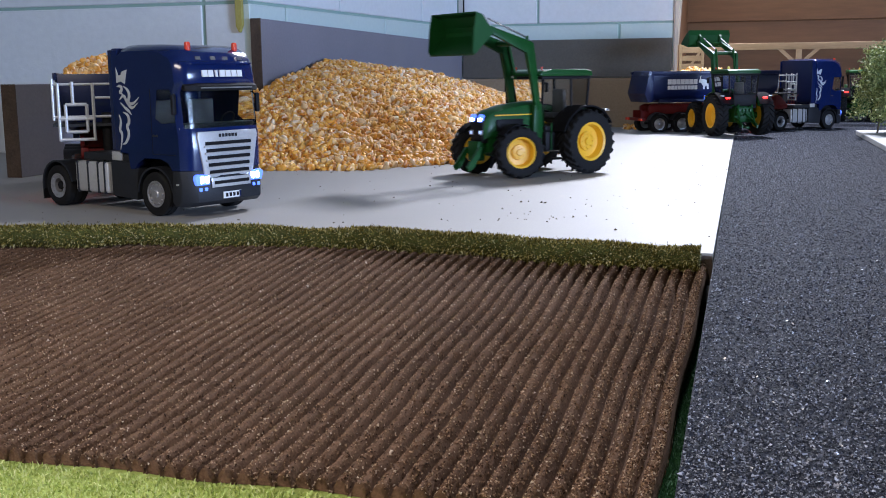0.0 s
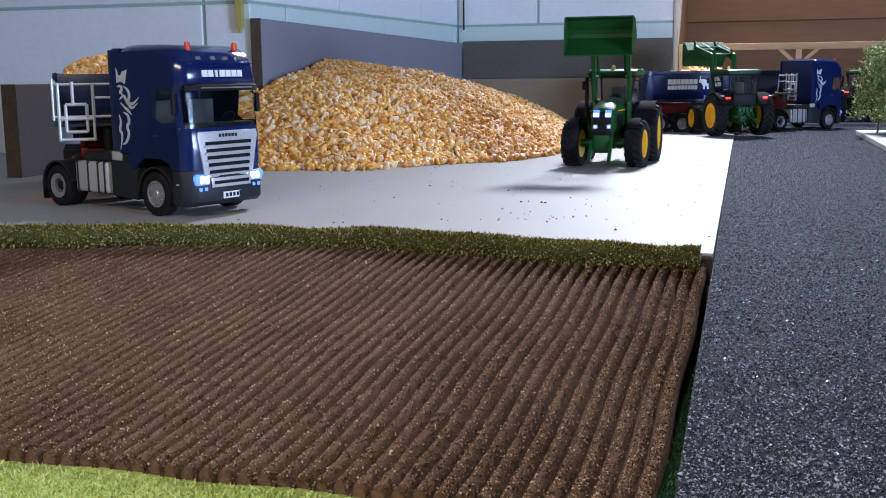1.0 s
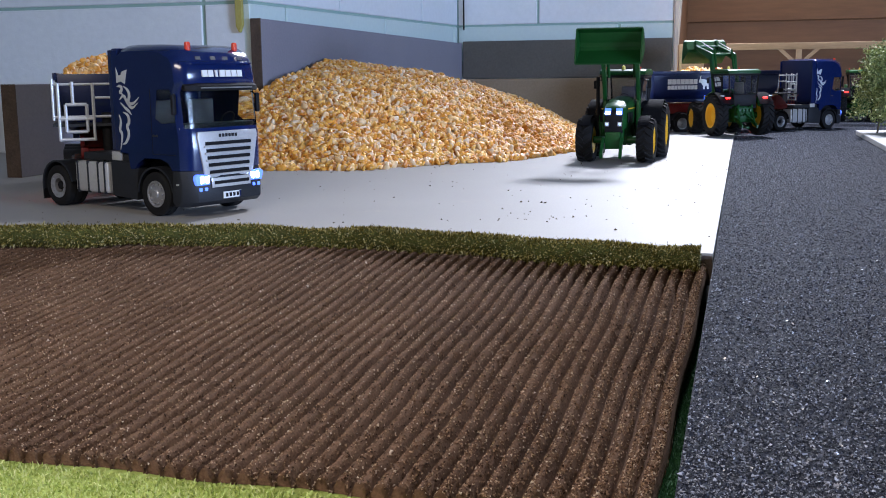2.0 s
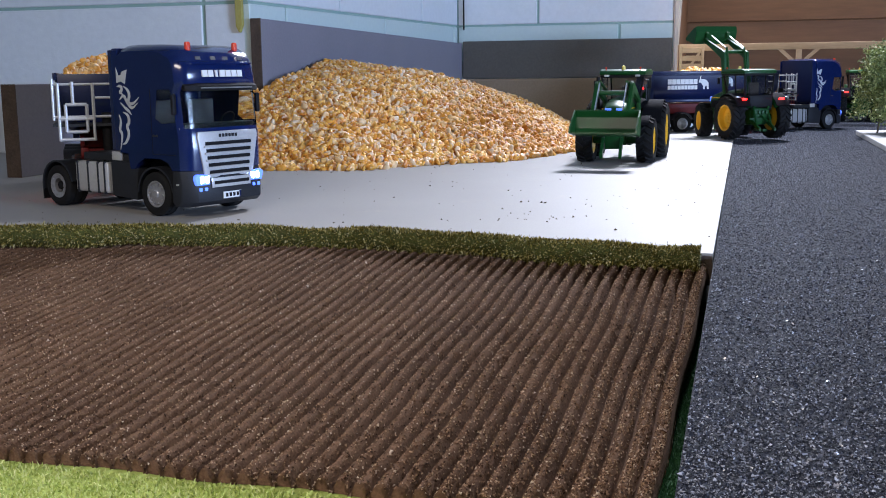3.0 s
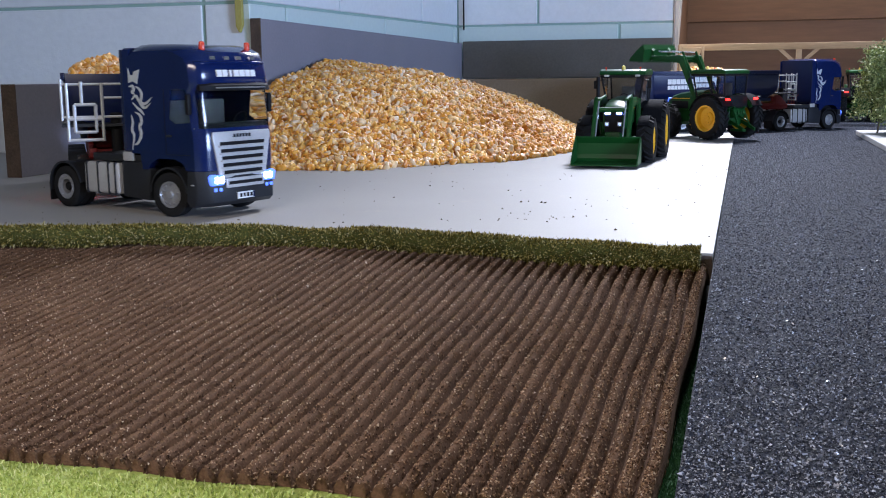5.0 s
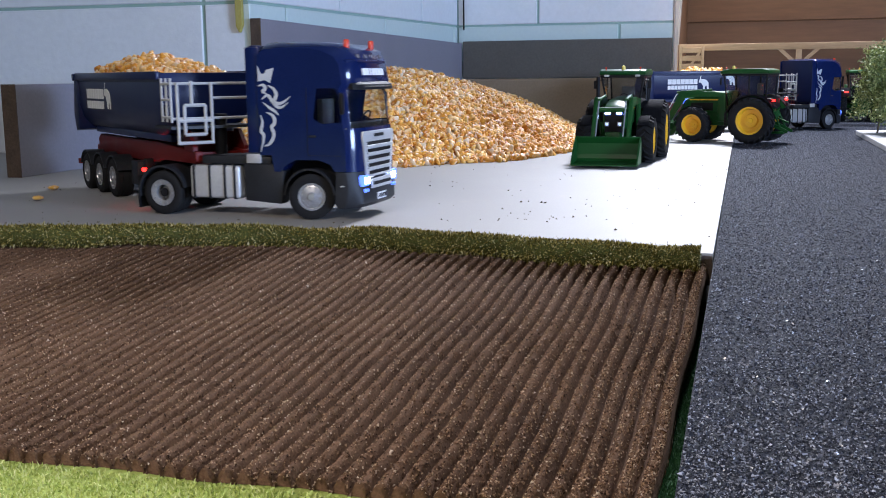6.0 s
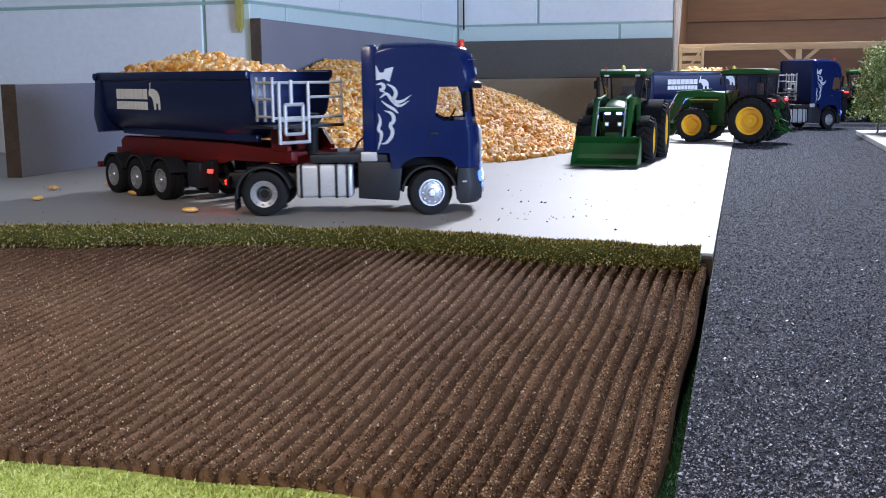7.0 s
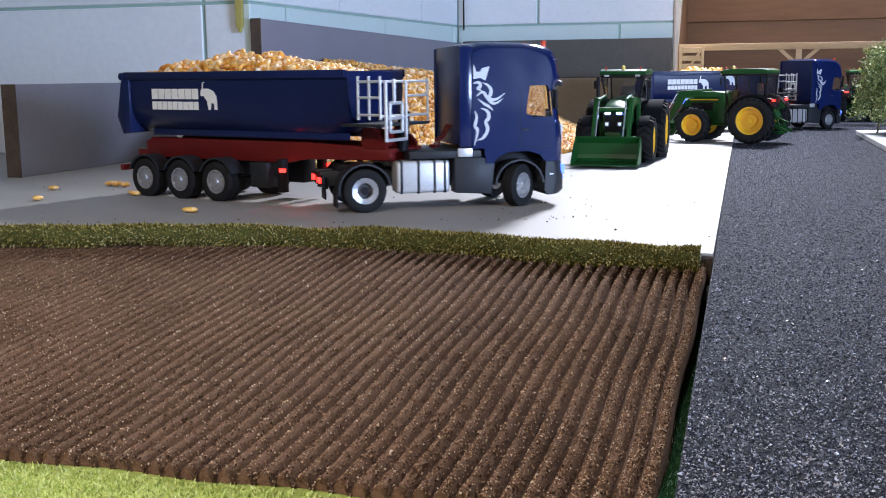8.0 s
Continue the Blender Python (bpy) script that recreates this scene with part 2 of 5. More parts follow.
def field():
    xs, ys = np.arange(-0.78, -0.0075, 0.0005), np.linspace(-0.306, 0.008, 130)
    X, Y = np.meshgrid(xs, ys, indexing="ij")
    Y = Y + np.where(ys[None] < -0.3055, 0.0015 * np.sin(xs[:, None] * 90), 0)
    Z = mat_height(X, Y) + rng.normal(0, 0.00022, X.shape)
    X = X + mat_skew(Y) + 0.0006 * np.sin(Y * 47 + 1)
    n, k = X.shape
    v = np.stack([X, Y, Z], -1).reshape(-1, 3).tolist()
    idx = np.arange(n * k).reshape(n, k)
    f = np.stack([idx[:-1, :-1], idx[1:, :-1], idx[1:, 1:], idx[:-1, 1:]], -1).reshape(-1, 4).tolist()
    # skirt: the mat's own thickness
    rim = np.concatenate([idx[:, 0], idx[-1, 1:], idx[::-1, -1][1:], idx[0, ::-1][1:-1]])
    o = len(v)
    for i in rim:
        p = v[i]
        v.append([p[0] - 0.0004, p[1] + 0.001, -0.0339 + 0.0205 * min(max((p[1] + 0.305) / 0.29, 0), 1) ** 1.15])
    m = len(rim)
    for a in range(m):
        b = (a + 1) % m
        f.append([int(rim[a]), o + a, o + b, int(rim[b])])
    f.append([o + a for a in range(m)])
    ob = soup("ploughed_field", v, f, M_SOIL, True)
    ob.matrix_basis = PLAN
    tagged(ob, "brown granular field mat with straight ploughed furrows", "field", kind="structure")


field()
TETRA_V = np.array([(0, 0, 1), (0.94, 0, -0.33), (-0.47, 0.82, -0.33), (-0.47, -0.82, -0.33)])
TETRA_F = [(0, 1, 2), (0, 2, 3), (0, 3, 1), (1, 3, 2)]


def grains(name, places, size, spread, material, label, category):
    n = len(places)
    v, f = scatter(TETRA_V, TETRA_F, places, rng.normal(size=(n, 4)), size * np.exp(rng.normal(0, spread, n)))
    ob = soup(name, v, f, material)
    ob.matrix_basis = PLAN
    return tagged(ob, label, category, kind="stuff")


n = 130000
gx = -0.009 - 0.75 * rng.random(n) ** 1.35
gy = -0.306 + 0.31 * rng.random(n) ** 1.25
keep = np.abs(np.mod((gx + 0.0075) / PITCH, 1.0) - 0.5) < 0.40
gx, gy = gx[keep], gy[keep]
grains("soil_crumbs", np.stack([gx + mat_skew(gy) + 0.0006 * np.sin(gy * 47 + 1), gy, mat_height(gx, gy) + 0.00012], 1), 0.00042, 0.3, M_SOIL_GRAIN, "fine brown soil crumbs on the field mat", "soil")
n = 170000
gy = -0.36 + 1.8 * rng.random(n) ** 1.75
gx = 0.0012 + rng.random(n) * (0.10 + 0.22 * (gy + 0.36))
grains("road_grit", np.stack([gx, gy, np.full(n, -0.0022)], 1), 0.00044, 0.30, M_ROAD_GRAIN, "loose dark mineral grit with bright glints", "grit")


n = 15000
gy = -0.36 + 2.2 * rng.random(n) ** 1.4
gx = 0.0012 + rng.random(n) * (0.10 + 0.22 * (gy + 0.36))
grains("road_glints", np.stack([gx, gy, np.full(n, -0.0019)], 1), 0.00042, 0.3, M_GLINT, "sparkling crystal grains in the road sheet", "grit")


def fibres(name, roots, ways, length, width, material, label, category):
    n = len(roots)
    side = np.cross(ways, rng.normal(size=(n, 3)))
    side /= np.linalg.norm(side, axis=1, keepdims=True) + 1e-9
    ln = length * rng.uniform(0.6, 1.25, n)[:, None]
    bend = rng.normal(0, 0.35, (n, 3)) * ln
    v = np.stack([roots - side * width, roots + side * width, roots + ways * ln * 0.6 + side * width * 0.8 + bend * 0.3,
                  roots + ways * ln + bend, roots + ways * ln * 0.6 - side * width * 0.8 + bend * 0.3], 1).reshape(-1, 3)
    f = (np.arange(5)[None] + 5 * np.arange(n)[:, None]).tolist()
    ob = soup(name, v.tolist(), f, material)
    ob.matrix_basis = PLAN
    return tagged(ob, label, category, kind="stuff")


def hedge():
    """A roll of turf along the front of the yard, with its fibres."""
    xs = np.linspace(-0.95, -0.0065, 160)
    cy, cz = front_line(xs) - 0.004, 0.0009 * np.sin(xs * 31) + 0.0006 * np.sin(xs * 83)
    cy = np.convolve(np.pad(cy, 6, mode="edge"), np.ones(13) / 13, "valid")
    rad = 0.0064 + 0.0005 * np.sin(xs * 57)
    segs = 14
    v, f = [], []
    for i in range(len(xs)):
        for j in range(segs):
            t = 2 * math.pi * j / segs
            v.append((xs[i], cy[i] + rad[i] * math.cos(t), cz[i] + rad[i] * math.sin(t)))
    for i in range(len(xs) - 1):
        for j in range(segs):
            k = (j + 1) % segs
            f.append((i * segs + j, i * segs + k, (i + 1) * segs + k, (i + 1) * segs + j))
    f.append(tuple(range(segs)))
    f.append(tuple((len(xs) - 1) * segs + j for j in range(segs)))
    core = soup("hedge_roll", v, f, M_HEDGE_CORE, True)
    core.matrix_basis = PLAN
    tagged(core, "rolled olive green turf strip along the yard", "turf roll", kind="structure")
    n = 52000
    x = -0.0065 - 0.80 * rng.random(n) ** 1.2
    t = rng.uniform(-0.6, math.pi + 1.5, n)
    y0, z0, r0 = np.interp(x, xs, cy), np.interp(x, xs, cz), np.interp(x, xs, rad)
    out = np.stack([rng.normal(0, 0.35, n), np.cos(t), np.sin(t)], 1)
    out /= np.linalg.norm(out, axis=1, keepdims=True)
    roots = np.stack([x, y0 + r0 * np.cos(t) * 0.97, z0 + r0 * np.sin(t) * 0.97], 1)
    clump = 0.7 + 0.6 * (np.sin(x * 700) * np.sin(t * 9 + x * 300) > 0.1)
    out = out * clump[:, None]
    fibres("hedge_fibres", roots, out, 0.0014, 0.00036, M_HEDGE, "short olive and straw coloured turf fibres", "turf")


M_HEDGE_CORE = surface("turf_core", (0.035, 0.045, 0.008), (0.10, 0.11, 0.02), 0.9, coarse=60, fine=700, relief=1.0, depth=0.001)
hedge()
n = 42000
gx, gy = rng.uniform(-0.42, 0.0, n), rng.uniform(-0.40, -0.3075, n)
up = np.stack([rng.normal(0, 0.4, n), rng.normal(0, 0.4, n), np.ones(n)], 1)
fibres("grass", np.stack([gx, gy, np.full(n, -0.0342)], 1), up / np.linalg.norm(up, axis=1, keepdims=True), 0.0014, 0.00032, M_GRASS, "short pale green lawn fibres in front of the field", "grass")
# Grass strip beside the road; its shadow is put into the dark green.
M_SHADED_VERGE = surface("shaded_felt", (0.012, 0.045, 0.018), (0.03, 0.085, 0.035), 0.95, coarse=40, fine=700, relief=1.0, depth=0.001, spec=0.1)
M_SHADED_VERGE_FIBRE = island_colours("shaded_verge_fibre", [(0.0, (0.010, 0.040, 0.016)), (0.6, (0.025, 0.080, 0.032)), (1.0, (0.05, 0.13, 0.05))], 0.85, 0.1)
setting(mesh_object("verge", boxed(-0.0500, 0.0004, -0.3055, -0.0095, -0.0340, -0.0336), M_SHADED_VERGE), "felt strip between field and road, dark green as in shade", "verge")
n = 9000
gx, gy = rng.uniform(-0.012, 0.0002, n), rng.uniform(-0.306, -0.0100, n)
up = np.stack([rng.normal(0, 0.4, n), rng.normal(0, 0.4, n), np.ones(n)], 1)
fibres("verge_grass", np.stack([gx, gy, np.full(n, -0.0337)], 1), up / np.linalg.norm(up, axis=1, keepdims=True), 0.0012, 0.00030, M_SHADED_VERGE_FIBRE, "short fibres beside the road, dark green as in shade", "grass")


# ---- walls, panels ----
def block_wall(name, rows, label):
    """A wall of painted blocks: the backing is the joint, every block stands proud of it."""
    back, blocks = rows
    wall = setting(mesh_object(name, back, M_JOINT), label, "wall")
    for b in blocks:
        (x0, x1), (y0, y1), (z0, z1), material = b
        part("block", boxed(x0, x1, y0, y1, z0, z1, bevel=0.0012, segs=1), material, wall, smooth=False)
    return wall


COURSES = [(-0.75, -0.012, M_WALL), (-0.008, 0.1925, M_MINT), (0.1965, 0.398, M_WALL), (0.402, 0.60, M_WALL), (0.604, 2.2, M_WALL)]
# the left wall runs back from the corner at a slight angle to the road
LEAN = Matrix.Translation((-0.532, 1.420, 0)) @ Matrix.Rotation(radians(-4.4), 4, "Z")


def lean_setting(ob, label, category):
    ob.matrix_basis = LEAN
    return setting(ob, label, category)


left = []
for c, (z0, z1, material) in enumerate(COURSES):
    y = {0: -1.06, 1: -1.033, 2: -0.865 - 0.3365, 3: -1.033, 4: -0.865 - 0.3365}[c]
    while y < 0:
        a, b = max(y + 0.002, -0.792), min(y + 0.3345, -0.004)
        if b - a > 0.01:
            left.append(((-0.07, 0.0), (a, b), (z0, z1), material))
        y += 0.3365
back, blocks = boxed(-0.07, -0.0025, -0.7915, -0.0045, -0.75, 2.2), left
wall = lean_setting(mesh_object("wall_left", back, M_JOINT), "white painted block wall with a pale mint course", "wall")
for (x0, x1), (y0, y1), (z0, z1), material in blocks:
    part("block", boxed(x0, x1, y0, y1, z0, z1, bevel=0.0012, segs=1), material, wall, smooth=False)
rear = []
for c, (z0, z1, material) in enumerate(COURSES):
    x = -0.5315 + {0: -0.1, 1: -0.0225, 2: -0.178, 3: -0.0225, 4: -0.178}[c]
    while x < -0.13:
        a, b = max(x + 0.002, -0.5315), min(x + 0.3345, -0.1175)
        if b - a > 0.01:
            rear.append(((a, b), (1.420, 1.50), (z0, z1), material))
        x += 0.3365
block_wall("wall_rear", (boxed(-0.60, -0.119, 1.4225, 1.50, -0.75, 2.2), rear), "grey white painted block wall with a mint course")
setting(mesh_object("wall_end_board", boxed(-0.1172, -0.1135, 1.4175, 1.502, -0.033, 0.62, bevel=0.0005, segs=1), M_WHITE_BOARD), "narrow tan wooden board closing the wall end", "trim")
ret = []
for c, (z0, z1, material) in enumerate(COURSES):
    for x1, x0 in ((-0.5965, -0.6560), (-0.6610, -1.000), (-1.0035, -1.336), (-1.340, -1.94)):
        ret.append(((x0, x1), (0.631, 0.70), (z0, z1), M_WALL))
block_wall("wall_return", (boxed(-1.95, -0.597, 0.6335, 0.70, -0.75, 2.2), ret), "bluish white painted block wall")

bm = prism(bmesh.new(), [(-0.795, 0.0), (-0.026, 0.0), (-0.026, 0.1610), (-0.795, 0.1735)], 0.003, 0.017, bevel=0.0006, segs=1, axis="x")
p = lean_setting(mesh_object("panel_tall", bm, M_PANEL_GREY), "tall grey purple fibreboard partition behind the maize", "panel")
part("panel_end", boxed(0.0028, 0.0172, -0.7965, -0.7952, 0.0, 0.1737), M_BOARD_EDGE, p, "dark brown raw board end", smooth=False)
p = setting(mesh_object("panel_low", boxed(-0.7205, -0.704, 0.3145, 0.6290, 0.0, 0.0955, bevel=0.0006, segs=1), M_PANEL_GREY), "low grey fibreboard partition beside the wall", "panel")
part("panel_end", boxed(-0.7207, -0.7038, 0.313, 0.3143, 0.0, 0.0957), M_BOARD_EDGE, p, "dark brown raw board end", smooth=False)
setting(mesh_object("panel_rear_lower", boxed(-0.5158, -0.118, 1.394, 1.409, 0.0, 0.0925, bevel=0.0005, segs=1), M_PANEL_TAN), "tan fibreboard strip along the rear wall", "panel")
setting(mesh_object("panel_rear_upper", boxed(-0.5158, -0.118, 1.3945, 1.4092, 0.0932, 0.1645, bevel=0.0005, segs=1), M_PANEL_DARK), "dark brown fibreboard strip along the rear wall", "panel")

# the room around
setting(mesh_object("floor", boxed(-2.6, 2.6, -2.2, 4.4, -0.80, -0.751), M_FLOOR), "grey room floor below the table", "floor")
setting(mesh_object("ceiling", boxed(-2.6, 2.6, -2.2, 4.4, 2.21, 2.25), M_CEIL), "white room ceiling", "ceiling")
setting(mesh_object("wall_back", boxed(-2.6, 2.6, -2.25, -2.201, -0.75, 2.21), M_ROOM), "white room wall", "wall")
setting(mesh_object("wall_far", boxed(-2.6, 2.6, 4.401, 4.45, -0.75, 2.21), M_ROOM), "white room wall", "wall")
setting(mesh_object("wall_side_a", boxed(-2.65, -2.601, -2.2, 4.4, -0.75, 2.21), M_ROOM), "white room wall", "wall")
setting(mesh_object("wall_side_b", boxed(2.601, 2.65, -2.2, 4.4, -0.75, 2.21), M_ROOM), "white room wall", "wall")


# ---- maize heap ----
TOE = [(-0.70, 0.425), (-0.60, 0.430), (-0.495, 0.440), (-0.385, 0.455), (-0.311, 0.552), (-0.2500, 0.600), (-0.206, 0.755), (-0.200, 0.89), (-0.225, 1.08), (-0.30, 1.40)]


def heap_height(x, y):
    """Height over the toe line at the angle of repose, rounded off at the top."""
    d = np.full(np.shape(x), 9.0)
    for (ax, ay), (bx, by) in zip(TOE, TOE[1:]):
        ex, ey = bx - ax, by - ay
        u = np.clip(((x - ax) * ex + (y - ay) * ey) / (ex * ex + ey * ey), 0, 1)
        d = np.minimum(d, np.hypot(x - ax - u * ex, y - ay - u * ey))
    inside = (y > np.interp(x, [p[0] for p in TOE[:8]], [p[1] for p in TOE[:8]])) & (x < np.interp(y, [p[1] for p in TOE[5:]], [p[0] for p in TOE[5:]]))
    h = 0.52 * d
    top = 0.121 - 0.12 * np.clip(y - 0.80, 0, 1) - 0.13 * np.clip(0.76 - y, 0, 1)
    h = np.where(h < top - 0.045, h, top - 0.045 * np.exp(-(h - top + 0.045) / 0.045))
    h = h + 0.0025 * np.sin(x * 41 + 2) * np.sin(y * 37)
    return np.where(inside, h, -d)


def kernels(name, places, material, label):
    n = len(places)
    v, f = scatter(KERNEL_V, KERNEL_F, places, rng.normal(size=(n, 4)), rng.uniform(0.95, 1.30, n))
    ob = soup(name, v, f, material, True)
    return tagged(ob, label, "maize", kind="stuff")


def heap():
    xs, ys = np.linspace(-0.575, -0.16, 70), np.linspace(0.42, 1.391, 120)
    X, Y = np.meshgrid(xs, ys, indexing="ij")
    X = np.maximum(X, -0.5125 - np.clip(1.39 - Y, 0, 0.775) * 0.0769)
    Z = np.maximum(heap_height(X, Y), -0.001) - 0.003
    idx = np.arange(X.size).reshape(X.shape)
    f = np.stack([idx[:-1, :-1], idx[1:, :-1], idx[1:, 1:], idx[:-1, 1:]], -1).reshape(-1, 4).tolist()
    core = soup("maize_heap", np.stack([X, Y, Z], -1).reshape(-1, 3).tolist(), f, M_CORN_CORE, True)
    core.matrix_basis = PLAN
    tagged(core, "large heap of yellow maize kernels against the partition", "maize heap", kind="stuff")
    n = 27000
    x, y = rng.uniform(-0.60, -0.155, n), rng.uniform(0.42, 1.385, n)
    h = heap_height(x, y)
    keep = (h > -0.004 + rng.normal(0, 0.004, n)) & (h > -0.016) & ((x > -0.509 - np.clip(1.39 - y, 0, 0.775) * 0.0769) | (y < 0.61))
    x, y, h = x[keep], y[keep], h[keep]
    z = np.maximum(h, 0.002) + rng.uniform(-0.0035, 0.0025, len(x)) * (h > 0.004) + 0.0003
    ob = kernels("maize_kernels", np.stack([x, y, z], 1), M_CORN, "loose yellow, orange and cream maize kernels")
    ob.matrix_basis = PLAN
    n = 70
    x = rng.uniform(-0.20, -0.125, n)
    y = 1.385 - 0.07 * rng.random(n) ** 2
    ob = kernels("maize_spill", np.stack([x, y, np.full(n, 0.0022)], 1), M_CORN, "spilled maize kernels at the foot of the rear wall")
    ob.matrix_basis = PLAN


M_CORN_CORE = surface("maize_mass", (0.30, 0.13, 0.03), (0.5, 0.26, 0.08), 0.7, coarse=60, fine=200)
heap()


# ---- barn, gate, tree and small things round the yard ----
# light above and shade below the beam are put into the strips' tones
setting(mesh_object("barn_wall_upper", boxed(-0.30, 1.5, 2.10, 2.12, 0.2230, 0.60, bevel=0.001, segs=1), M_PLY), "brown plywood upper wall of the barn", "barn wall")
setting(mesh_object("barn_wall_middle", boxed(-0.30, 1.5, 2.103, 2.123, 0.1660, 0.2225, bevel=0.001, segs=1), M_PLY_HALF_SHADED), "brown plywood strip of the barn wall, toned as half shaded", "barn wall")
setting(mesh_object("barn_wall_lower", boxed(-0.30, 1.5, 2.105, 2.125, -0.003, 0.1655, bevel=0.001, segs=1), M_PLY_SHADED), "brown plywood lower wall of the barn, darkened as shaded", "barn wall")
setting(mesh_object("barn_side", boxed(-0.134, -0.128, 1.64, 2.10, -0.003, 0.60), M_PLY), "brown plywood barn side", "barn wall")


def barn_frame():
    t = thing_at("barn_frame", "pale wooden barn frame with a braced beam", "barn frame")
    part("beam", boxed(-0.118, 1.3, 1.615, 1.627, 0.1445, 0.1575, bevel=0.0008), M_WOOD, t)
    for x in (-0.125, 0.115, 0.52, 0.92):
        part("post", boxed(x - 0.0055, x + 0.0055, 1.616, 1.626, -0.0022, 0.1445 if x > 0 else 0.1570, bevel=0.0006), M_WOOD, t)
        if x > 0:
            for s in (1, -1):
                bm = prism(bmesh.new(), [(x + s * 0.0055, 0.1130), (x + s * 0.0055, 0.1220), (x + s * 0.0300, 0.1445), (x + s * 0.0400, 0.1445)], 1.617, 1.625)
                part("brace", bm, M_WOOD, t, smooth=False)
    part("white_board", prism(bmesh.new(), [(-0.1300, 0.1575), (-0.1190, 0.1575), (-0.1130, 0.2600), (-0.1210, 0.2600)], 1.612, 1.630), M_WHITE_BOARD, t, "white painted board")
    part("rafter", boxed(-0.135, 1.3, 1.60, 1.63, 0.262, 0.276), M_WOOD, t)


def thing_at(name, label, category):
    ob = new(name)
    ob.matrix_basis = PLAN
    return tagged(ob, label, category)


barn_frame()


def gate():
    t = thing_at("field_gate", "pale slatted wooden gate against the barn", "gate")
    for x in (-0.1130, -0.0700):
        part("upright", boxed(x - 0.0030, x + 0.0030, 1.596, 1.602, -0.0026, 0.1530, bevel=0.0005), M_WOOD, t)
    for k in range(9):
        z = 0.0120 + 0.0160 * k
        part("slat", boxed(-0.1098, -0.0732, 1.5975, 1.6005, z, z + 0.0105, bevel=0.0004, segs=1), M_WOOD, t, smooth=False)
    part("diagonal", prism(bmesh.new(), [(-0.1095, 0.0950), (-0.1040, 0.0950), (-0.0735, 0.1400), (-0.0735, 0.1480)], 1.594, 1.597), M_WOOD, t, smooth=False)


gate()


def tree():
    t = thing_at("tree", "drooping green model tree on the pavement", "tree")
    bm = bmesh.new()
    bx, by = 0.233, 1.130
    tips = []
    rod(bm, (bx, by, 0.0058), (bx - 0.003, by, 0.050), 0.0030, 10, 0.0022)
    rod(bm, (bx - 0.003, by, 0.050), (bx + 0.002, by + 0.002, 0.128), 0.0022, 8, 0.0008)
    r = random.Random(5)
    for k in range(46):
        a, z = r.uniform(0, 6.283), r.uniform(0.050, 0.126)
        ln = r.uniform(0.026, 0.056) * (1.15 - (z - 0.050) * 6.5)
        tip = (bx + ln * math.cos(a), by + ln * math.sin(a), z + r.uniform(0.004, 0.020))
        rod(bm, (bx, by, z), tip, 0.0010, 5, 0.0004)
        tips.append(tip)
    for s in (-0.020, 0.016):
        rod(bm, (bx + s, by + 0.004, 0.0058), (bx + s * 0.8, by, 0.050), 0.0016, 6, 0.0012)
    part("trunk", bm, M_TRUNK, t, "thin brown trunk with limbs")
    n = 22000
    c = np.array(tips)[rng.integers(0, len(tips), n)]
    drop = rng.random(n) ** 1.6
    p = c + rng.normal(0, 0.0065, (n, 3)) + np.stack([(c[:, 0] - bx) * 0.25 * drop, (c[:, 1] - by) * 0.25 * drop, -0.052 * drop], 1)
    p[:, 2] = np.maximum(p[:, 2], 0.022 + 0.02 * rng.random(n))
    leaf = np.array([(-1, 0, 0), (0, 0.45, 0.15), (1, 0, 0), (0, -0.45, 0.15)]) * 0.0025
    v, f = scatter(leaf, [(0, 1, 2, 3)], p, rng.normal(size=(n, 4)), rng.uniform(0.6, 1.3, n))
    crown = soup("crown", v, f, M_LEAF)
    crown.parent = t
    tagged(crown, "dense small green leaves", kind="stuff")


tree()


def strap():
    bm = prism(bmesh.new(), [(-0.6150, 0.62), (-0.6060, 0.62), (-0.6000, 0.1660), (-0.6045, 0.1560), (-0.6090, 0.1640)], 0.6225, 0.6290, axis="y", bevel=0.0005, segs=1)
    ob = mesh_object("hanging_strap", bm, M_STRAP)
    ob.matrix_basis = PLAN
    tagged(ob, "dull yellow strap hanging on the wall", "strap")
    ob = mesh_object("cable", rod(bmesh.new(), (-0.5210, 1.4150, 0.62), (-0.5190, 1.4150, 0.187), 0.0016, 8), M_BLACK)
    ob.matrix_basis = PLAN
    tagged(ob, "black cable hanging in the wall corner", "cable")


strap()
n = 260
x = -rng.random(n) ** 1.2 * 0.62
y = 0.012 + rng.random(n) ** 1.4 * 0.85
x[:14], y[:14] = -0.125 + rng.normal(0, 0.020, 14), 0.120 + rng.normal(0, 0.014, 14)
ok = heap_height(x, y) < -0.01
grains("yard_dirt", np.stack([x[ok], y[ok], np.full(ok.sum(), 0.0002)], 1), 0.00065, 0.4, M_TRUNK, "scattered dark dirt crumbs on the yard", "dirt")


# ---- vehicle materials ----
M_NAVY = surface("navy_paint", (0.003, 0.009, 0.054), (0.006, 0.015, 0.080), 0.16, coarse=20, fine=900, relief=0.03, coat=0.25, spec=0.35)
M_NAVY_TUB = surface("navy_tub", (0.004, 0.009, 0.048), (0.008, 0.016, 0.075), 0.34, coarse=18, fine=700, relief=0.06, coat=0.1, spec=0.25)
M_GREY = surface("dark_grey_plastic", (0.011, 0.012, 0.014), (0.022, 0.024, 0.029), 0.5, coarse=40, fine=900, relief=0.1, spec=0.3)
M_SILVER = surface("silver_paint", (0.46, 0.46, 0.47), (0.60, 0.60, 0.60), 0.38, metal=0.35, coarse=40, fine=700, relief=0.05)
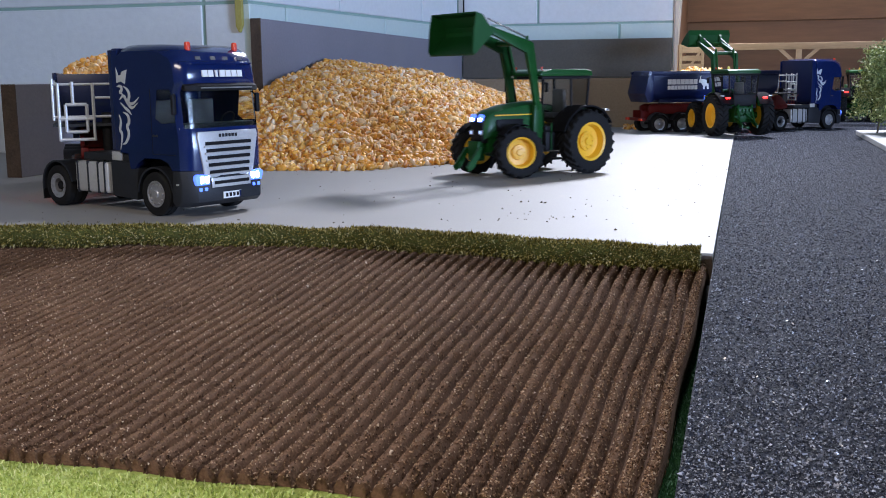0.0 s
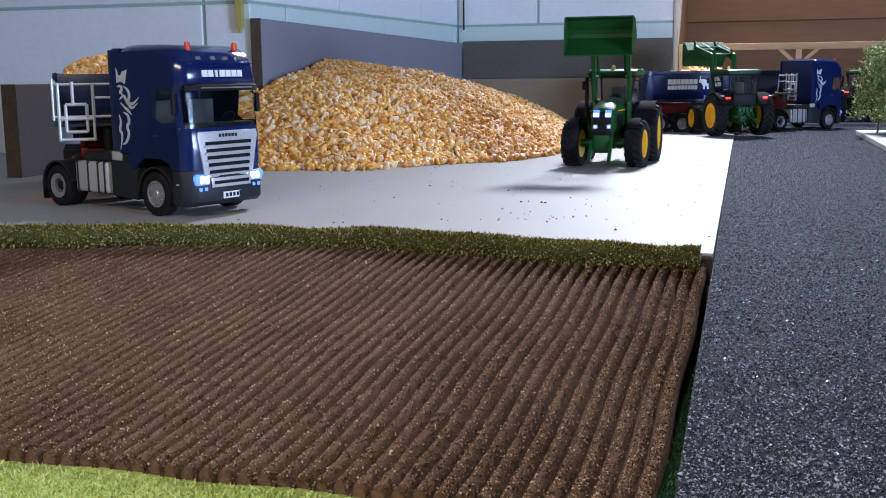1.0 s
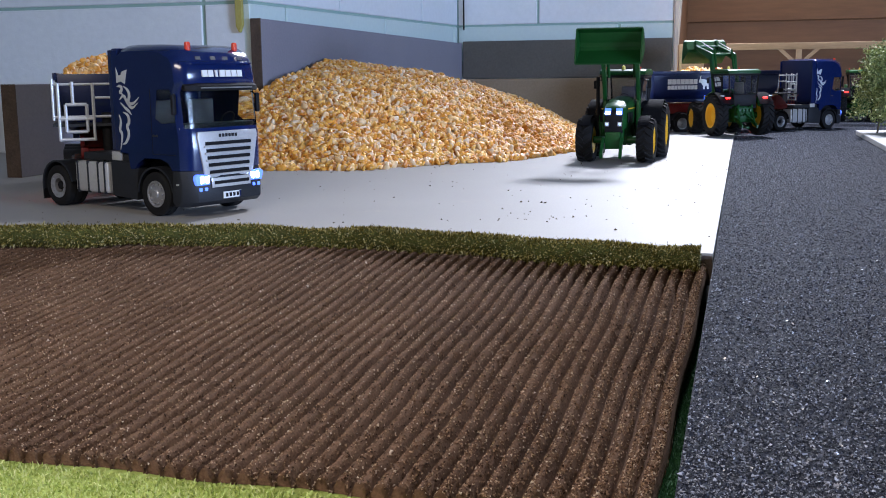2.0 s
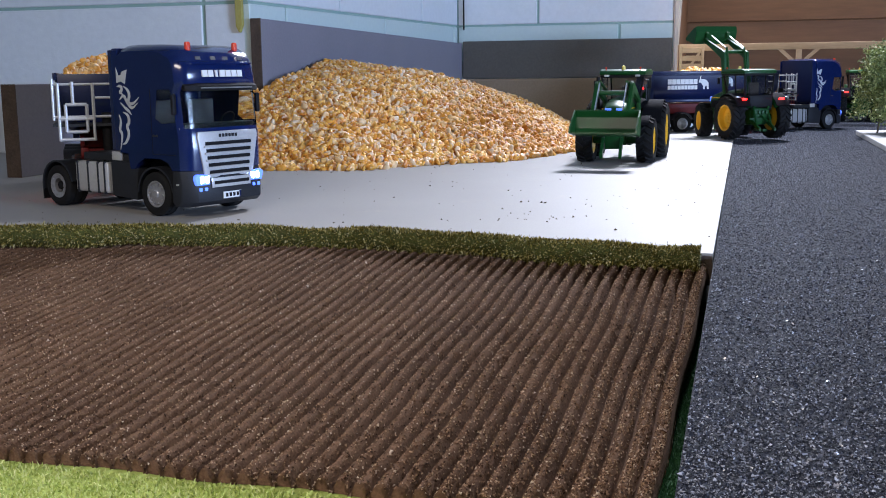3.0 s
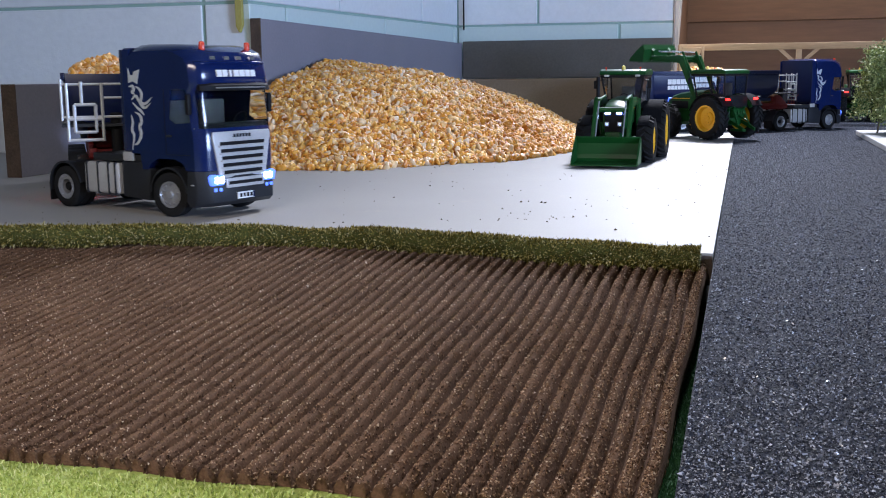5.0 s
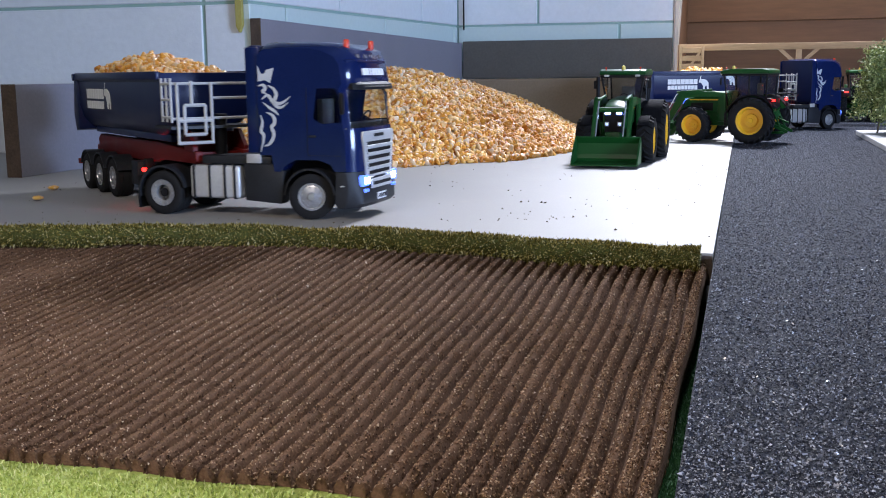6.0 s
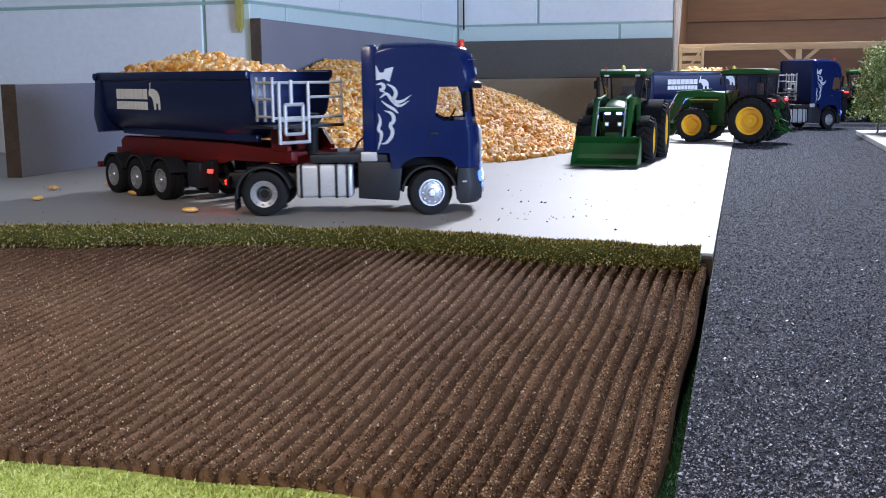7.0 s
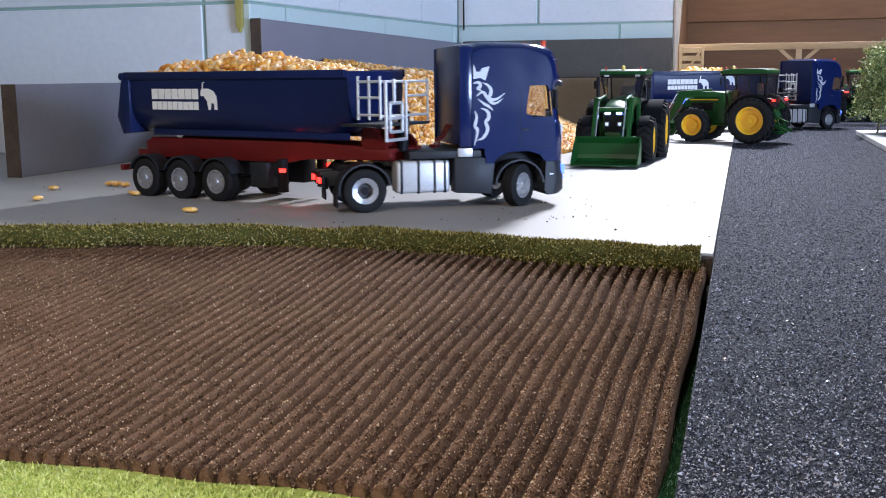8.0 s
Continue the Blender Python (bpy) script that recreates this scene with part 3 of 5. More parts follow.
M_CHROME = surface("bright_metal", (0.6, 0.6, 0.62), (0.75, 0.75, 0.77), 0.22, metal=0.9, coarse=40, fine=600, relief=0.05)
M_RIM = surface("grey_rim", (0.30, 0.30, 0.31), (0.46, 0.46, 0.47), 0.35, metal=0.6, coarse=60, fine=600, relief=0.1)
M_TYRE = surface("rubber", (0.006, 0.006, 0.007), (0.015, 0.015, 0.015), 0.78, coarse=80, fine=900, relief=0.3, spec=0.2)
M_RED = surface("red_chassis", (0.085, 0.005, 0.004), (0.14, 0.009, 0.008), 0.5, coarse=40, fine=700, relief=0.1, spec=0.25)
M_WHITE = surface("white_print", (0.70, 0.70, 0.70), (0.78, 0.78, 0.78), 0.5, coarse=50, relief=0)
M_PRINT_GREY = surface("silver_print", (0.44, 0.47, 0.52), (0.55, 0.58, 0.62), 0.4, coarse=50, relief=0)
M_GREEN = surface("green_paint", (0.005, 0.048, 0.009), (0.011, 0.078, 0.015), 0.42, coarse=30, fine=800, relief=0.05, coat=0.05, spec=0.22)
M_FENDER = surface("dull_black_plastic", (0.006, 0.006, 0.007), (0.013, 0.013, 0.015), 0.85, coarse=40, fine=700, relief=0.1, spec=0.04)
M_YELLOW = surface("yellow_rim", (0.72, 0.38, 0.010), (0.82, 0.47, 0.02), 0.42, coarse=40, fine=700, relief=0.05)
M_GLASS = glass("cab_glass", (0.80, 0.86, 0.90))
M_SMOKED = glass("smoked_glass", (0.42, 0.47, 0.52))
M_LAMP = glow("head_lamp_glow", (0.60, 0.74, 1.0), 16)
M_LENS = glow("blue_lens_glow", (0.10, 0.20, 1.0), 1.6)
M_LAMP_DIM = glow("small_lamp_glow", (0.45, 0.58, 1.0), 1.2)
M_TAIL = glow("tail_lamp_glow", (1.0, 0.012, 0.008), 9.0)
M_BEACON = surface("red_beacon", (0.55, 0.04, 0.02), (0.68, 0.07, 0.03), 0.25, coarse=60, relief=0)
M_AMBER = surface("amber_beacon", (0.75, 0.55, 0.08), (0.85, 0.66, 0.14), 0.25, coarse=60, relief=0)
M_SEAT = surface("seat_fabric", (0.07, 0.065, 0.06), (0.14, 0.13, 0.12), 0.85, coarse=60, fine=900)


def thing(name, label, category, group=""):
    ob = new(name)
    ob.empty_display_size = 0.02
    return tagged(ob, label, category, group)


def ribbon(bm, pts, widths, y, up=1):
    """A flat tapering stroke through (x, z) points on the plane y, 0.3 mm thick."""
    pts = [Vector(p) for p in pts]
    # smooth the stroke
    for _ in range(2):
        q, w = [pts[0]], [widths[0]]
        for i in range(len(pts) - 1):
            q += [pts[i] * 0.75 + pts[i + 1] * 0.25, pts[i] * 0.25 + pts[i + 1] * 0.75]
            w += [widths[i] * 0.75 + widths[i + 1] * 0.25, widths[i] * 0.25 + widths[i + 1] * 0.75]
        pts, widths = q + [pts[-1]], w + [widths[-1]]
    rows = []
    for i, p in enumerate(pts):
        d = pts[min(i + 1, len(pts) - 1)] - pts[max(i - 1, 0)]
        d = Vector((-d.y, d.x)).normalized() * max(widths[i], 0.00008)
        rows.append([bm.verts.new((p.x + s * d.x, y + k, p.y + s * d.y)) for s, k in ((1, 0), (-1, 0), (-1, 0.0003 * up), (1, 0.0003 * up))])
    for a, b in zip(rows, rows[1:]):
        for i in range(4):
            j = (i + 1) % 4
            bm.faces.new((a[i], a[j], b[j], b[i]))
    bm.faces.new(rows[0])
    bm.faces.new(rows[-1][::-1])


def road_wheel(parent, x, y, r, width, deep, name="wheel"):
    """A lorry wheel; y's sign is the outer side. Rim with its tyre and hub."""
    s = 1 if y > 0 else -1
    w = width
    rim_r = r * 0.60
    if deep:
        prof = [(0.0, 0.35 * w), (0.16 * r, 0.35 * w), (0.22 * r, 0.22 * w), (0.34 * r, 0.10 * w), (0.36 * r, 0.42 * w), (rim_r, 0.47 * w), (rim_r, -0.45 * w), (0.0, -0.45 * w)]
    else:
        prof = [(0.0, 0.56 * w), (0.15 * r, 0.55 * w), (0.20 * r, 0.46 * w), (0.42 * r, 0.40 * w), (0.50 * r, 0.36 * w), (0.54 * r, 0.47 * w), (rim_r, 0.47 * w), (rim_r, -0.45 * w), (0.0, -0.45 * w)]
    bm = lathe(bmesh.new(), [(a, b * s) for a, b in prof], 28)
    for i in range(10):
        t = 2 * math.pi * i / 10
        p = (0.43 * r * math.cos(t) if not deep else 0.48 * r * math.cos(t))
        q = (0.43 * r * math.sin(t) if not deep else 0.48 * r * math.sin(t))
        rod(bm, (p, 0.38 * w * s, q), (p, 0.49 * w * s, q), 0.045 * r, 6)
    wheel = part(name, bm, M_RIM, parent, "grey metal rim")
    wheel.location = (x, y - s * w / 2, r)
    prof = [(rim_r, 0.46 * w), (0.74 * r, 0.50 * w), (0.90 * r, 0.48 * w), (0.985 * r, 0.42 * w), (r, 0.30 * w), (r, 0.20 * w), (0.965 * r, 0.19 * w), (0.965 * r, 0.15 * w), (r, 0.14 * w),
            (r, -0.14 * w), (0.965 * r, -0.15 * w), (0.965 * r, -0.19 * w), (r, -0.20 * w), (r, -0.30 * w), (0.985 * r, -0.42 * w), (0.90 * r, -0.48 * w), (rim_r, -0.46 * w)]
    part("tyre", lathe(bmesh.new(), [(a, b * s) for a, b in prof], 36), M_TYRE, wheel, "black rubber tyre")
    if deep:
        part("hub", lathe(bmesh.new(), [(0, 0.36 * w * s), (0.20 * r, 0.365 * w * s), (0.20 * r, 0.30 * w * s)], 16), M_BLACK, wheel, "black hub cap")
    return wheel


def arch(bm, x, y0, y1, r, a0, a1, t=0.0014, z=0.0164, n=12):
    """A curved mudguard strip round a wheel."""
    prof = []
    for k in range(n + 1):
        a = radians(a0 + (a1 - a0) * k / n)
        prof.append((x + r * math.cos(a), z + r * math.sin(a)))
    for k in range(n, -1, -1):
        a = radians(a0 + (a1 - a0) * k / n)
        prof.append((x + (r + t) * math.cos(a), z + (r + t) * math.sin(a)))
    av = [bm.verts.new((px, y0, pz)) for px, pz in prof]
    bv = [bm.verts.new((px, y1, pz)) for px, pz in prof]
    m = len(prof)
    for i in range(m):
        j = (i + 1) % m
        bm.faces.new((av[i], bv[i], bv[j], av[j]))
    for i in range(n):
        bm.faces.new((av[i], av[i + 1], av[m - 2 - i], av[m - 1 - i]))
        bm.faces.new((bv[i + 1], bv[i], bv[m - 1 - i], bv[m - 2 - i]))


# ---- the lorry: x forward from the rear axle, y to its left ----
CAB = [(0.0827, 0.0455), (0.0827, 0.1160), (0.0835, 0.1215), (0.0875, 0.1246), (0.0980, 0.1252), (0.1240, 0.1248), (0.1405, 0.1230), (0.1502, 0.1188),
       (0.1540, 0.1105), (0.1562, 0.0960), (0.1540, 0.0918), (0.1566, 0.0648), (0.1577, 0.0600), (0.1580, 0.0480), (0.1580, 0.0345), (0.1410, 0.0345), (0.1375, 0.0395),
       (0.1290, 0.0425), (0.1110, 0.0425), (0.1030, 0.0385), (0.0990, 0.0340), (0.0940, 0.0340), (0.0920, 0.0455)]
CAB_Y = [-0.0385, -0.0378, -0.0355, -0.0300, 0.0, 0.0300, 0.0355, 0.0378, 0.0385]


def cab_point(i, y):
    x, z = CAB[i]
    e = max(0.0, (abs(y) - 0.028) / 0.0105)
    if 6 <= i <= 14:
        x -= 0.0085 * e ** 2.2
    if 2 <= i <= 8:
        z -= 0.0048 * e ** 2.2 if i < 8 else 0.002 * e ** 2
        y = y * (1 - 0.035 * (z - 0.10) / 0.02 if z > 0.10 else 1)
    return (x, y, z)


def lorry_cab(parent):
    bm = bmesh.new()
    grid = [[bm.verts.new(cab_point(i, y)) for i in range(len(CAB))] for y in CAB_Y]
    n = len(CAB)
    for a in range(len(CAB_Y) - 1):
        for i in range(n):
            j = (i + 1) % n
            mid = abs(CAB_Y[a] + CAB_Y[a + 1]) / 2
            if i == 10 and mid < 0.034:
                continue
            bm.faces.new((grid[a][i], grid[a][j], grid[a + 1][j], grid[a + 1][i]))
    for row, y in ((grid[0], -0.0385), (grid[-1], 0.0385)):
        hole = [bm.verts.new(p) for p in ((0.1255, y, 0.0715), (0.1285, y, 0.0925), (0.1425, y, 0.0925), (0.1455, y, 0.0860), (0.1470, y, 0.0690), (0.1320, y, 0.0680))]
        es = []
        for loop in (row, hole):
            for i in range(len(loop)):
                a, b = loop[i], loop[(i + 1) % len(loop)]
                es.append(bm.edges.get((a, b)) or bm.edges.new((a, b)))
        made = bmesh.ops.triangle_fill(bm, use_beauty=True, use_dissolve=False, edges=es)
        flat = {g for g in made["geom"] if isinstance(g, bmesh.types.BMFace)}
        rim = [e for e in es if e.is_valid and any(f not in flat for f in e.link_faces)]
        bmesh.ops.split_edges(bm, edges=rim)
    cab = part("cab", bm, M_NAVY, parent, "dark blue gloss sleeper cab with a high roof")
    bm = bmesh.new()
    vs = [[bm.verts.new((cab_point(i, y)[0] - 0.0008, y, cab_point(i, y)[2])) for i in (10, 11)] for y in CAB_Y[1:-1]]
    for a, b in zip(vs, vs[1:]):
        bm.faces.new((a[0], a[1], b[1], b[0]))
    part("windscreen", bm, M_GLASS, cab, "clear windscreen")
    for s in (1, -1):
        bm = bmesh.new()
        y = 0.0379 * s
        bm.faces.new([bm.verts.new(p) for p in ((0.1250, y, 0.0710), (0.1280, y, 0.0930), (0.1430, y, 0.0930), (0.1460, y, 0.0862), (0.1475, y, 0.0685), (0.1320, y, 0.0675))])
        part("side_window", bm, M_GLASS, cab, "clear side window")
        # door seam and handle
        bm = boxed(0.1205, 0.1209, 0.0384 * s, 0.0387 * s, 0.046, 0.093)
        box(bm, 0.1205, 0.146, 0.0384 * s, 0.0387 * s, 0.0455, 0.0459)
        part("door_seam", bm, M_BLACK, cab, smooth=False)
        part("door_handle", boxed(0.122, 0.1275, 0.0385 * s, 0.0395 * s, 0.0585, 0.0600, bevel=0.0004), M_GREY, cab)
        # side fairing behind the cab
        part("side_fairing", boxed(0.0730, 0.0840, 0.0363 * s, 0.0378 * s, 0.047, 0.1215, bevel=0.0006), M_NAVY, cab)
        bm = boxed(0.1470, 0.1500, 0.0388 * s, 0.0425 * s, 0.0745, 0.0890, bevel=0.0010)
        rod(bm, (0.145, 0.036 * s, 0.090), (0.1485, 0.0405 * s, 0.088), 0.0006, 6)
        part("mirror", bm, M_BLACK, cab, "black door mirror")
        part("marker_lamp", boxed(0.1462, 0.1500, 0.0372 * s, 0.0376 * s, 0.0640, 0.0652), M_CHROME, cab)
        part("beacon", lathe_up(0.1450, 0.0225 * s, 0.1190, [(0.0018, 0), (0.0021, 0.001), (0.0021, 0.0062), (0.0015, 0.0072), (0, 0.0074)]), M_BEACON, cab, "red roof beacon")
        # swirling emblem
        bm = bmesh.new()
        y, u = 0.0387 * s, s
        X = 0.0830
        crown = [(X + 0.0005, 0.1085), (X + 0.0030, 0.1030), (X + 0.0060, 0.1030), (X + 0.0070, 0.1055), (X + 0.0132, 0.1070), (X + 0.0100, 0.0965), (X + 0.0060, 0.0985), (X + 0.0005, 0.0975)]
        prism(bm, crown, y, y + 0.0003 * u)
        ribbon(bm, [(X + 0.0005, 0.0945), (X + 0.0050, 0.0955), (X + 0.0065, 0.0920), (X + 0.0030, 0.0905), (X + 0.0070, 0.0890)], [0.0003, 0.0012, 0.0013, 0.0011, 0.0003], y, u)
        ribbon(bm, [(X + 0.0080, 0.0950), (X + 0.0130, 0.0925), (X + 0.0150, 0.0880), (X + 0.0120, 0.0830), (X + 0.0180, 0.0815), (X + 0.0255, 0.0870)], [0.0002, 0.0011, 0.0013, 0.0013, 0.0011, 0.0001], y, u)
        ribbon(bm, [(X + 0.0030, 0.0850), (X + 0.0080, 0.0890), (X + 0.0110, 0.0840), (X + 0.0165, 0.0780), (X + 0.0240, 0.0830)], [0.0003, 0.0011, 0.0012, 0.0011, 0.0001], y, u)
        ribbon(bm, [(X + 0.0040, 0.0830), (X + 0.0090, 0.0790), (X + 0.0130, 0.0770), (X + 0.0160, 0.0740)], [0.0002, 0.0010, 0.0011, 0.0002], y, u)
        ribbon(bm, [(X + 0.0060, 0.0760), (X + 0.0120, 0.0740), (X + 0.0130, 0.0680), (X + 0.0095, 0.0660), (X + 0.0125, 0.0600), (X + 0.0080, 0.0530), (X + 0.0035, 0.0520)], [0.0002, 0.0012, 0.0014, 0.0012, 0.0013, 0.0011, 0.0002], y, u)
        ribbon(bm, [(X + 0.0015, 0.0740), (X + 0.0035, 0.0690), (X + 0.0010, 0.0620), (X + 0.0045, 0.0600), (X + 0.0010, 0.0480)], [0.0002, 0.0010, 0.0011, 0.0012, 0.0002], y, u)
        part("emblem", bm, M_PRINT_GREY, cab, "pale swirling beast emblem", smooth=False)
    part("rear_fairing", boxed(0.0748, 0.0826, -0.0360, 0.0360, 0.048, 0.1228, bevel=0.0012), M_NAVY_TUB, cab)
    # low visor lip over the windscreen, pale bars on the panel above it
    def curved_strip(prof):
        bm = bmesh.new()
        rows = []
        for y in np.linspace(-0.0350, 0.0350, 15):
            e = max(0.0, (abs(y) - 0.026) / 0.0105)
            rows.append([bm.verts.new((x - 0.0070 * e ** 2.2, y, z)) for x, z in prof])
        k = len(prof)
        for p, q in zip(rows, rows[1:]):
            for i in range(k):
                bm.faces.new((p[i], p[(i + 1) % k], q[(i + 1) % k], q[i]))
        bm.faces.new(rows[0]), bm.faces.new(rows[-1][::-1])
        return bm
    part("sun_visor", curved_strip([(0.1552, 0.0972), (0.1592, 0.0950), (0.1600, 0.0916), (0.1590, 0.0912), (0.1545, 0.0935)]), M_BLACK, cab, "black visor lip over the windscreen")
    part("roof_ridge", curved_strip([(0.1510, 0.1128), (0.1548, 0.1116), (0.1550, 0.1104), (0.1525, 0.1098)]), M_NAVY, cab)
    for y in (-0.0200, -0.0060, 0.0060, 0.0200):
        part("roof_lamp", prism(bmesh.new(), [(0.1505, 0.1158), (0.1525, 0.1158), (0.1533, 0.1134), (0.1512, 0.1134)], y - 0.0022, y + 0.0022), M_CHROME, cab, "small bright roof lamp", smooth=False)
    for k in range(7):
        y = 0.0168 - k * 0.0056
        w = 0.0010 if k == 4 else 0.0024
        prof = [(0.1550, 0.1012), (0.1540, 0.1060), (0.1556, 0.1061), (0.1564, 0.1013)]
        part("visor_bar", prism(bmesh.new(), prof, y - w, y + w), M_WHITE, cab, smooth=False)
    # bright edge under the roof, grille, lamps
    bm = boxed(0.1597, 0.1603, -0.025, 0.025, 0.0930, 0.0940)
    part("visor_trim", bm, M_CHROME, cab, smooth=False)
    bm = prism(bmesh.new(), [(-0.0285, 0.0622), (0.0285, 0.0622), (0.0292, 0.0582), (0.0232, 0.0285), (-0.0232, 0.0285), (-0.0292, 0.0582)], 0.1574, 0.1592, bevel=0.0005, axis="x")
    part("grille", bm, M_SILVER, cab, "silver grille panel")
    for k in range(5):
        z = 0.0535 - 0.0052 * k
        w = 0.0225 - 0.0008 * k
        part("grille_slot", boxed(0.1586, 0.1595, -w, w, z - 0.0013, z + 0.0013), M_BLACK, cab, smooth=False)
        part("grille_slat", prism(bmesh.new(), [(0.1590, z - 0.0020), (0.1606, z - 0.0026), (0.1604, z - 0.0014), (0.1590, z - 0.0010)], -w - 0.0015, w + 0.0015), M_SILVER, cab)
    for k in range(6):
        part("badge_bar", boxed(0.1592, 0.1597, -0.0092 + k * 0.0031, -0.0072 + k * 0.0031, 0.0578, 0.0602), M_GREY, cab, smooth=False)
    # inside
    bm = boxed(0.108, 0.124, 0.008, 0.028, 0.050, 0.058, bevel=0.001)
    box(bm, 0.105, 0.110, 0.008, 0.028, 0.056, 0.084, bevel=0.001)
    part("seat", bm, M_SEAT, cab)
    bm = boxed(0.108, 0.124, -0.028, -0.008, 0.050, 0.058, bevel=0.001)
    box(bm, 0.105, 0.110, -0.028, -0.008, 0.056, 0.084, bevel=0.001)
    part("seat", bm, M_SEAT, cab)
    part("dashboard", boxed(0.140, 0.152, -0.034, 0.034, 0.056, 0.068, bevel=0.0015), M_GREY, cab)
    bm = bmesh.new()
    for i in range(16):
        a, b = 2 * math.pi * i / 16, 2 * math.pi * (i + 1) / 16
        rod(bm, (0.138 + 0.003 * math.sin(a), 0.018 + 0.006 * math.cos(a), 0.070 + 0.005 * math.sin(a)), (0.138 + 0.003 * math.sin(b), 0.018 + 0.006 * math.cos(b), 0.070 + 0.005 * math.sin(b)), 0.0006, 5)
    part("steering_wheel", bm, M_BLACK, cab)
    return cab


def lathe_up(x, y, z, prof, segs=14):
    bm = lathe(bmesh.new(), prof, segs)
    bmesh.ops.transform(bm, matrix=Matrix.Translation((x, y, z)) @ Matrix.Rotation(radians(90), 4, "X"), verts=bm.verts)
    return bm


def lorry(label):
    t = thing("lorry", label, "lorry", "toy lorries")
    lorry_cab(t)
    bm = boxed(-0.030, 0.140, -0.0135, -0.0085, 0.0185, 0.0300, bevel=0.0006)
    box(bm, -0.030, 0.140, 0.0085, 0.0135, 0.0185, 0.0300, bevel=0.0006)
    for x in (-0.028, 0.03, 0.06, 0.1):
        box(bm, x, x + 0.004, -0.0085, 0.0085, 0.020, 0.028)
    part("chassis", bm, M_GREY, t, "dark grey chassis frame")
    bm = prism(bmesh.new(), [(-0.018, 0.0300), (0.022, 0.0300), (0.018, 0.0345), (-0.016, 0.0345)], -0.014, 0.014, bevel=0.001)
    part("coupling_plate", bm, M_BLACK, t, "black coupling plate")
    for x in (0.0, 0.1209):
        part("axle", rod(bmesh.new(), (x, -0.030, 0.0164), (x, 0.030, 0.0164), 0.003, 10), M_BLACK, t)
    part("rear_deck", boxed(0.034, 0.0905, -0.0365, 0.0365, 0.0385, 0.0445, bevel=0.001), M_GREY, t, "dark grey side deck")
    # bumper and lower front, with cheeks round the wheel arches
    bm = bmesh.new()
    prof = [(0.1420, 0.0342), (0.1588, 0.0342), (0.1606, 0.0250), (0.1604, 0.0115), (0.1570, 0.0085), (0.1430, 0.0085), (0.1405, 0.0120)]
    rows = []
    for y in CAB_Y:
        e = max(0.0, (abs(y) - 0.024) / 0.0145)
        rows.append([bm.verts.new((max(x - (0.0105 * e ** 2.2 if x > 0.15 else 0), 0.1405), y * 1.005, z)) for x, z in prof])
    for a, b in zip(rows, rows[1:]):
        for i in range(len(prof)):
            j = (i + 1) % len(prof)
            bm.faces.new((a[i], a[j], b[j], b[i]))
    bm.faces.new(rows[0]), bm.faces.new(rows[-1][::-1])
    bumper = part("bumper", bm, M_GREY, t, "dark grey front bumper")
    part("bumper_grille", boxed(0.1602, 0.1612, -0.0190, 0.0190, 0.0215, 0.0285, bevel=0.0004), M_SILVER, bumper)
    part("bumper_slot", boxed(0.1611, 0.1615, -0.0170, 0.0170, 0.0238, 0.0262), M_BLACK, bumper, smooth=False)
    plate = part("number_plate", boxed(0.1605, 0.1612, -0.0085, 0.0085, 0.0128, 0.0176), M_WHITE, bumper, "white number plate", smooth=False)
    for k in range(4):
        part("plate_bar", boxed(0.1612, 0.16145, -0.0065 + 0.0035 * k, -0.0043 + 0.0035 * k, 0.0138, 0.0166), M_BLACK, plate, smooth=False)
    part("plate_edge", boxed(0.1612, 0.16145, 0.0068, 0.0083, 0.0130, 0.0174), M_NAVY, plate, smooth=False)
    for s in (1, -1):
        bm = prism(bmesh.new(), [(0.0200 * s, 0.0310), (0.0310 * s, 0.0320), (0.0335 * s, 0.0300), (0.0320 * s, 0.0238), (0.0200 * s, 0.0238)], 0.1565, 0.1598, bevel=0.0007, axis="x")
        lens = part("headlight", bm, M_LENS, bumper, "blue tinted lit headlight lens")
        for y in (0.0225, 0.0272):
            part("bulb", boxed(0.1590, 0.1606, s * y - 0.0018, s * y + 0.0018, 0.0252, 0.0302, bevel=0.0009), M_LAMP, lens, "bright white bulb")
        for y in (0.0235, 0.0285):
            part("fog_lamp", boxed(0.1580, 0.1602, s * y - 0.0012, s * y + 0.0012, 0.0195, 0.0220, bevel=0.0005), M_LENS, bumper)
        part("bumper_strip", boxed(0.1450, 0.1480, 0.0383 * s, 0.0391 * s, 0.0240, 0.0250), M_SILVER, bumper)
        # arches, tank, boxes
        bm = bmesh.new()
        arch(bm, 0.1209, 0.0385 * s, 0.0265 * s, 0.0188, 5, 178)
        part("front_arch", bm, M_GREY, t)
        bm = bmesh.new()
        arch(bm, 0.0, 0.0385 * s, 0.0185 * s, 0.0190, 12, 190)
        part("rear_mudguard", bm, M_GREY, t, "dark grey mudguard")
        part("step_box", prism(bmesh.new(), [(0.0690, 0.0125), (0.0985, 0.0105), (0.1010, 0.0340), (0.0915, 0.0390), (0.0690, 0.0390)], 0.0250 * s, 0.0375 * s, bevel=0.0010), M_GREY, t, "dark grey step box")
        part("mud_flap", boxed(-0.0215, -0.0205, 0.0195 * s, 0.0375 * s, 0.0045, 0.0180), M_BLACK, t)
        tank = part("fuel_tank", boxed(0.0240, 0.0650, 0.0180 * s, 0.0380 * s, 0.0135, 0.0375, bevel=0.0022, segs=3), M_SILVER, t, "ribbed silver fuel tank")
        for x in (0.0265, 0.0395, 0.0520, 0.0600):
            part("tank_strap", boxed(x, x + 0.0022, 0.0180 * s, 0.0386 * s, 0.0130, 0.0380, bevel=0.0008), M_GREY, tank)
